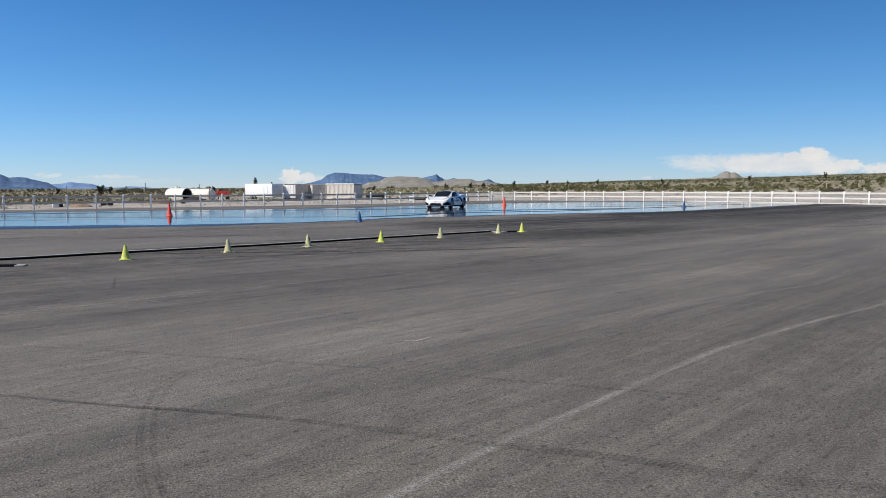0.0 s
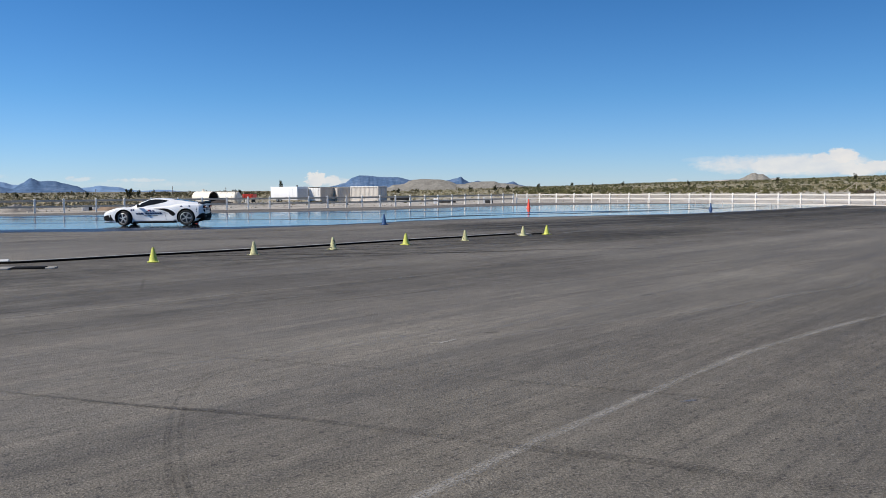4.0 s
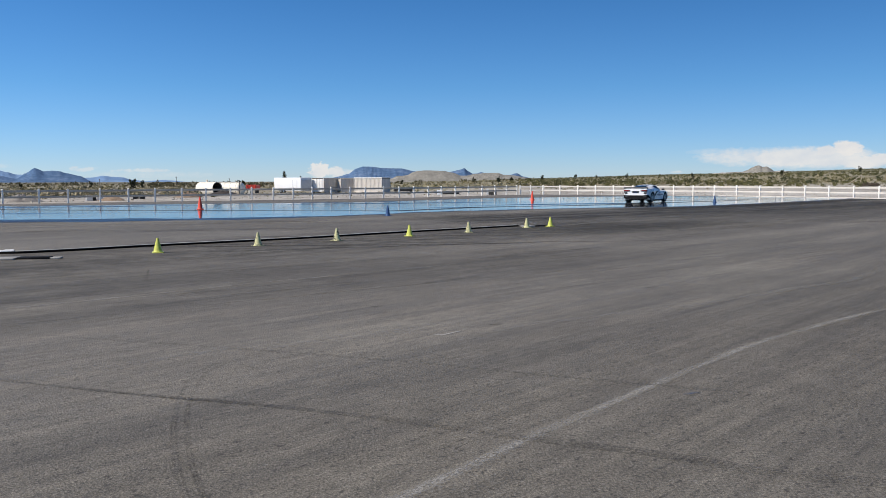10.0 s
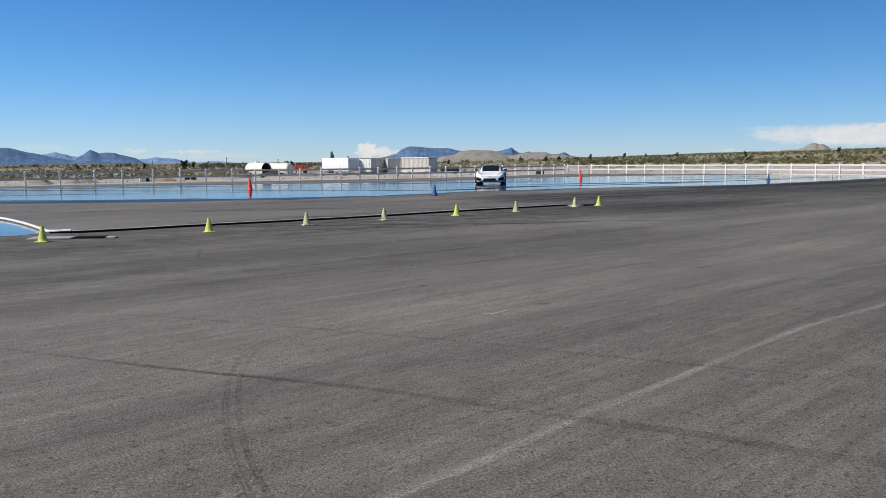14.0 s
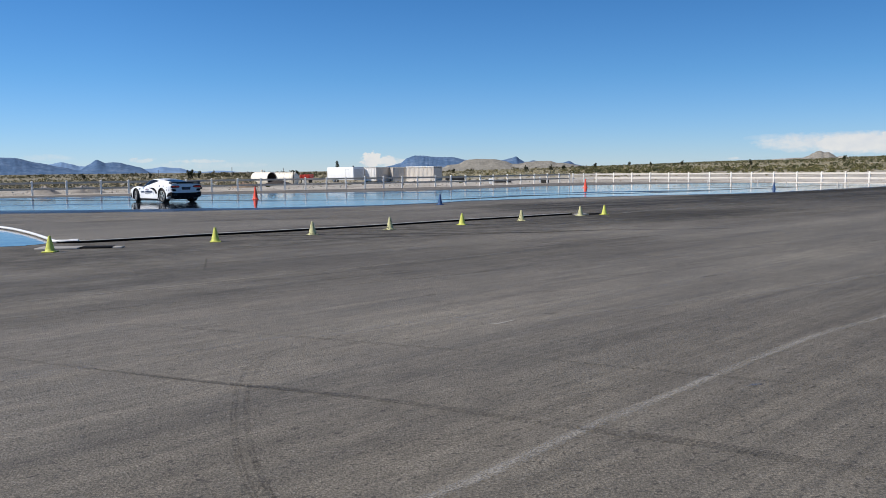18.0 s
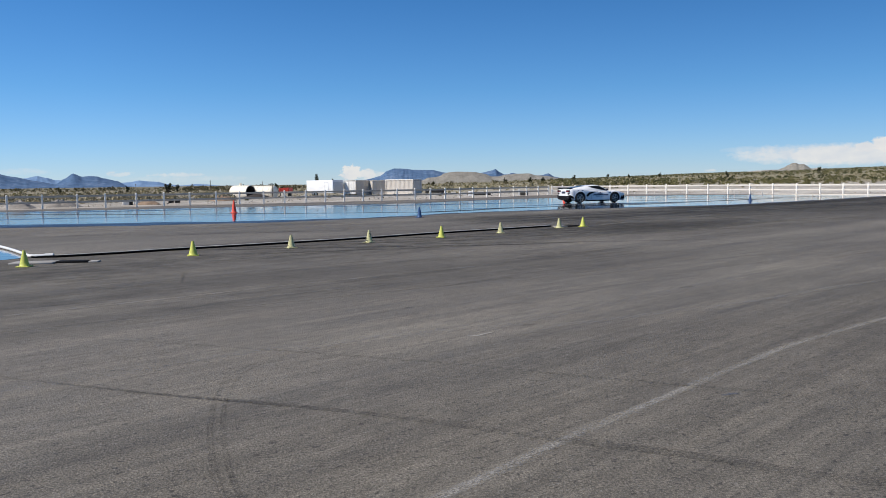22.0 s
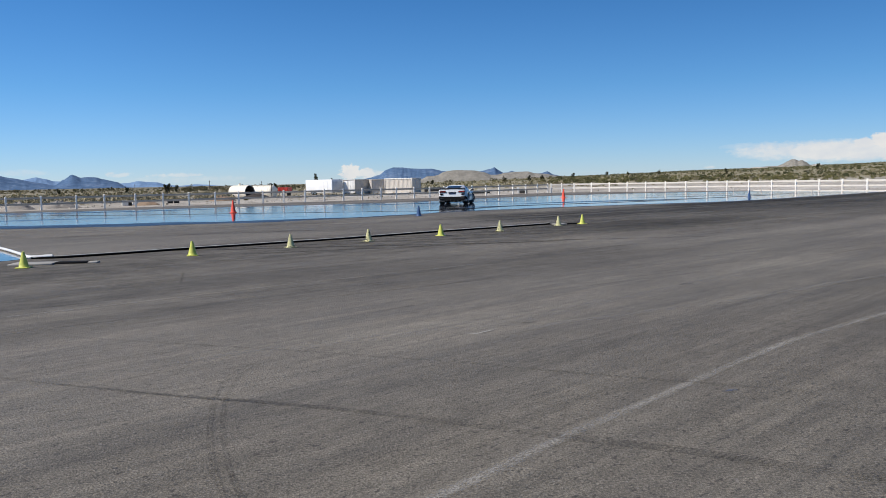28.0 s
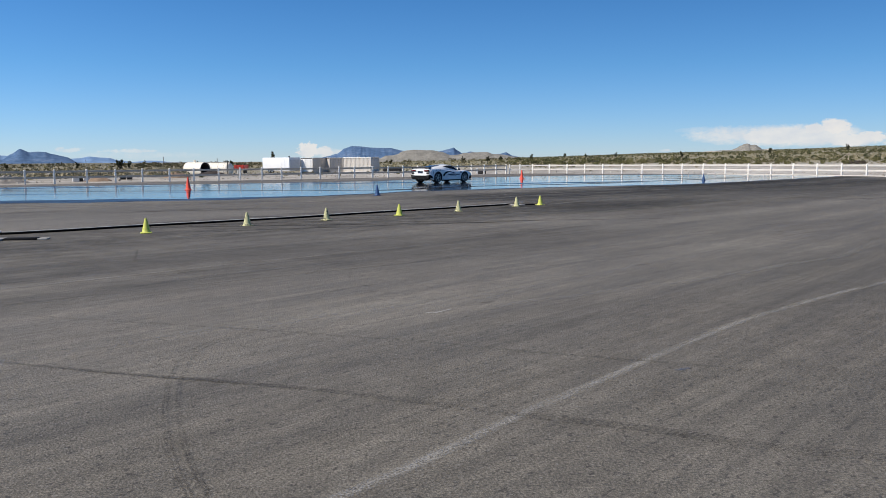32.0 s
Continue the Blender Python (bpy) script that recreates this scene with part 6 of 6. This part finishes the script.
def tanks():
    rad = 0.93
    # an open steel culvert and a closed tank, lying side by side
    x, y = at(-13.15, 118)
    t = thing("culvert_pipe", "cream open-ended steel culvert pipe lying on the sand", "culvert pipe", pose(x, y, desert_height(x, y) + rad - 0.05, 0, 0, -34))
    bm = bmesh.new()
    rows = []
    for k in range(26):
        rows.append((rad + (0.02 if k % 2 else 0), -1.9 + 3.3 * k / 25))
    rows += [(rad - 0.05, 1.4), (rad - 0.05, -1.9)]
    lathe(bm, rows, 30, pose(0, 0, 0, 0, 90, 0), cap=False)
    part("shell", bm, TANK_CREAM, t)
    # inner skin coloured near black, so the pipe's inside shade is painted
    bm = bmesh.new()
    lathe(bm, [(rad - 0.06, -1.85), (rad - 0.06, 1.30)], 24, pose(0, 0, 0, 0, 90, 0), cap=False)
    lathe(bm, [(rad - 0.06, -1.84), (0.01, -1.84)], 24, pose(0, 0, 0, 0, 90, 0), cap=False)
    part("lining", bm, TANK_DARK, t, "pipe inside coloured dark for shade")
    bm = bmesh.new()
    lathe(bm, [(0.16, rad - 0.05), (0.16, rad + 0.28), (0.2, rad + 0.3)], 12, pose(-0.6, 0, 0))
    part("vent", bm, TANK_CREAM, t)
    x, y = at(-11.75, 123)
    t = thing("storage_tank", "cream cylindrical storage tank with a domed end", "storage tank", pose(x, y, desert_height(x, y) + rad - 0.05, 0, 0, -24))
    bm = bmesh.new()
    rows = [(0.02, -2.5), (rad * 0.7, -2.4), (rad, -2.1)] + [(rad, -2.1 + 3.6 * k / 4) for k in range(1, 5)] + [(rad * 0.98, 1.6), (rad * 0.85, 1.78), (rad * 0.55, 1.9), (0.02, 1.95)]
    lathe(bm, rows, 30, pose(0, 0, 0, 0, 90, 0))
    part("shell", bm, TANK_CREAM, t)
    for k in range(4):
        bm = bmesh.new()
        lathe(bm, [(rad + 0.006, -1.8 + k), (rad + 0.006, -1.78 + k)], 30, pose(0, 0, 0, 0, 90, 0), cap=False)
        part("weld_band", bm, TANK_DARK, t)
    bm = bmesh.new()
    tube(bm, [(1.85, -0.75, -0.9), (1.85, -0.75, 1.25)], 0.05, 8)
    part("stand_pipe", bm, DARK_GRATE, t)
    for xx in (-1.4, 1.0):
        bm = bmesh.new()
        box(bm, (xx, 0, -rad + 0.02), (0.3, 1.5, 0.3), bevel=0.02)
        part("cradle", bm, CONCRETE, t)
    # red machine behind them
    x, y = at(-10.35, 150)
    t = thing("red_skip", "bright red steel skip standing on the sand", "skip", pose(x, y, desert_height(x, y), 0, 0, -12))
    bm = bmesh.new()
    prism(bm, [(-0.8, 0.8), (0.8, 0.8), (1.0, 1.5), (-1.0, 1.5)], -0.95, 0.95)
    body = part("body", bm, MACHINE_RED, t)
    for xx in (-0.7, 0.0, 0.7):
        bm = bmesh.new()
        box(bm, (xx, -0.94, 1.15), (0.09, 0.12, 0.75), bevel=0.01)
        part("rib", bm, MACHINE_RED, body)
    for s in (-1, 1):
        bm = bmesh.new()
        box(bm, (s * 0.7, 0, 0.37), (0.16, 1.5, 0.74), bevel=0.02)
        part("skid", bm, DARK_GRATE, t)


def heap(bearing, r, w, d, h, material, label, name, seed):
    x, y = at(bearing, r)
    bm = bmesh.new()
    n, m = 44, 14
    rows = []
    for k in range(m):
        f = k / (m - 1)
        ring = []
        for i in range(n):
            a = 2 * math.pi * i / n
            q = 1 + 0.35 * noise.noise((math.cos(a) * 1.5, math.sin(a) * 1.5, seed + f))
            rr = (1 - f) * q
            z = h * (1 - (1 - f) ** 1.6) * (1 + 0.2 * noise.noise((math.cos(a) * 2, math.sin(a) * 2, seed + 9 + 2 * f)))
            z *= 1 + 0.35 * noise.fractal((rr * math.cos(a) * 3, rr * math.sin(a) * 3, seed), 0.8, 2.0, 4)
            ring.append(bm.verts.new((rr * w / 2 * math.cos(a), rr * d / 2 * math.sin(a), z - 0.04)))
        rows.append(ring)
    for a, b in zip(rows, rows[1:]):
        for i in range(n):
            bm.faces.new((a[i], a[(i + 1) % n], b[(i + 1) % n], b[i]))
    ob = tagged(new(name, mesh_of(name, bm, material)), label=label, category="dirt heap", group="heaps beyond the fence")
    ob.matrix_basis = pose(x, y, desert_height(x, y), 0, 0, -bearing)


def block(bearing, r, s, z, material, label, name, category, turn=0.0, group=""):
    x, y = at(bearing, r)
    t = thing(name, label, category, pose(x, y, desert_height(x, y) + z, 0, 0, turn - bearing), group=group)
    bm = bmesh.new()
    box(bm, (0, 0, s[2] / 2), s, bevel=min(s) * 0.06)
    part("block", bm, material, t)
    return t


def yard():
    shipping_box("shipping_container", -5.59, 147, 63, 6.06, BOX_TAN, "tan corrugated shipping container with a white end", BOX_WHITE)
    shipping_box("shipping_container", -4.42, 149, 20, 6.06, BOX_TAN, "tan corrugated shipping container between two others", BOX_TAN)
    shipping_box("shipping_container", -3.50, 148, -35, 6.06, BOX_TAN, "tan corrugated shipping container with a pale roof", BOX_TAN, True)
    box_trailer()
    tanks()
    # low dark flatbed past the boxes
    x, y = at(-0.10, 132)
    t = thing("flatbed", "low dark steel flatbed on blocks", "flatbed trailer", pose(x, y, desert_height(x, y), 0, 0, 4))
    bm = bmesh.new()
    box(bm, (0, 0, 0.42), (3.1, 1.8, 0.44), bevel=0.03)
    part("deck", bm, DARK_GRATE, t)
    for xx in (-1.2, 1.2):
        bm = bmesh.new()
        box(bm, (xx, 0, 0.10), (0.3, 1.4, 0.24), bevel=0.02)
        part("support", bm, CONCRETE, t)
    heap(-19.3, 76, 2.6, 2.2, 0.42, DIRT, "low brown heap of dirt beyond the fence", "dirt_heap", 1)
    heap(-14.5, 88, 2.6, 2.4, 0.55, DIRT, "low brown heap of dirt beside the tanks", "dirt_heap", 2)
    heap(-26.9, 72, 3.0, 2.6, 0.62, HEAP_GREY, "low grey dirt heap beyond the fence", "grey_heap", 3)
    heap(-24.6, 74, 3.2, 2.4, 0.62, HEAP_GREY, "low grey dirt heap beyond the fence", "grey_heap", 4)
    heap(-12.3, 106, 4.6, 2.4, 0.6, TANK_DARK, "dark heap of rubble and scrap below the tanks", "rubble_heap", 5)
    for b in (-20.65, -20.02):
        block(b, 76, (0.5, 0.5, 0.46), 0, BLOCK_PALE, "pale concrete block on the sand", "concrete_block", "concrete block", 6, "blocks beyond the fence")
    # dark filler block added between them, standing for the shade in the gap
    block(-20.33, 76.4, (0.42, 0.4, 0.40), 0, DARK_GRATE, "dark block standing for the shaded gap between the concrete blocks", "dark_gap_block", "steel box", 6, "blocks beyond the fence")
    for b in (-17.85, -17.45):
        x, y = at(b, 82)
        t = thing("black_drum", "black plastic drum lying beyond the fence", "drum", pose(x, y, desert_height(x, y) + 0.19, 0, 90, -b))
        bm = bmesh.new()
        lathe(bm, [(0.17, -0.25), (0.19, -0.23), (0.19, -0.03), (0.2, 0.0), (0.19, 0.03), (0.19, 0.23), (0.17, 0.25)], 16)
        part("drum", bm, CAR_BLACK, t)
    block(-10.6, 82, (0.18, 0.18, 0.85), 0, TANK_CREAM, "short cream marker post beyond the fence", "marker_post", "post")
    block(2.35, 92, (0.38, 0.38, 0.6), 0, TRAILER_WHITE, "small white utility cabinet beyond the fence", "utility_cabinet", "cabinet")
    t = block(3.2, 93, (1.9, 0.9, 0.22), 0.1, DARK_GRATE, "dark stack of pallets beyond the fence", "pallet_stack", "pallets")
    block(5.75, 94, (0.25, 0.25, 0.7), 0, TRAILER_GREY, "grey valve box standing beyond the fence", "valve_box", "valve box")
    block(6.1, 94, (0.9, 0.5, 0.35), 0, DARK_GRATE, "dark pump on the ground beyond the fence", "pump", "pump")
    # leaning poles in the scrub
    x, y = at(29.55, 150)
    t = thing("leaning_poles", "two weathered poles leaning together in the scrub", "poles", pose(x, y, desert_height(x, y)))
    for a, b in (((-2.4, 0, 0), (0.14, 0, 1.62)), ((-0.05, 0, 0), (0.12, 0, 1.72))):
        bm = bmesh.new()
        tube(bm, [a, b], 0.06, 6)
        part("pole", bm, ROPE, t)
    # dead brush thrown up beside the poles
    x, y = at(30.0, 140)
    rng = random.Random(8)
    verts, faces = [], []
    for k in range(26):
        clump(verts, faces, rng.uniform(-1.3, 1.3), rng.uniform(-0.6, 0.6), 0.0, rng.uniform(0.5, 0.9), rng.uniform(0.25, 0.6), rng, 46)
    me = bpy.data.meshes.new("brush_pile")
    me.from_pydata(verts, [], faces)
    me.materials.append(BRUSH)
    tagged(new("brush_pile", me), label="dark pile of dead brush in the scrub", category="brush pile").matrix_basis = pose(x, y, desert_height(x, y), 0, 0, -30)
    # bare utility poles on the skyline
    for b, r, h in ((-15.3, 420, 4.6), (-11.9, 460, 4.0), (-20.0, 500, 3.6)):
        x, y = at(b, r)
        t = thing("utility_pole", "thin dark utility pole on the far flat", "utility pole", pose(x, y, desert_height(x, y)), group="utility poles")
        bm = bmesh.new()
        lathe(bm, [(0.16, 0), (0.11, h)], 8)
        part("pole", bm, BARK, t)
        bm = bmesh.new()
        box(bm, (0, 0, h - 0.5), (0.8, 0.12, 0.12))
        part("crossarm", bm, BARK, t)
    x, y = at(-8.25, 175)
    t = thing("cypress", "narrow dark evergreen standing behind the trailer", "tree", pose(x, y, desert_height(x, y)))
    bm = bmesh.new()
    lathe(bm, [(0.14, 0), (0.10, 2.2), (0.04, 4.0)], 7)
    part("trunk", bm, BARK, t)
    rng = random.Random(4)
    verts, faces = [], []
    for k in range(9):
        clump(verts, faces, rng.uniform(-0.1, 0.1), rng.uniform(-0.1, 0.1), 1.4 + 0.27 * k, 1.5 - 0.10 * k, 0.6, rng, 150)
    me = bpy.data.meshes.new("crown")
    me.from_pydata(verts, [], faces)
    me.materials.append(YUCCA)
    new("crown", me).parent = t


yard()
motions()
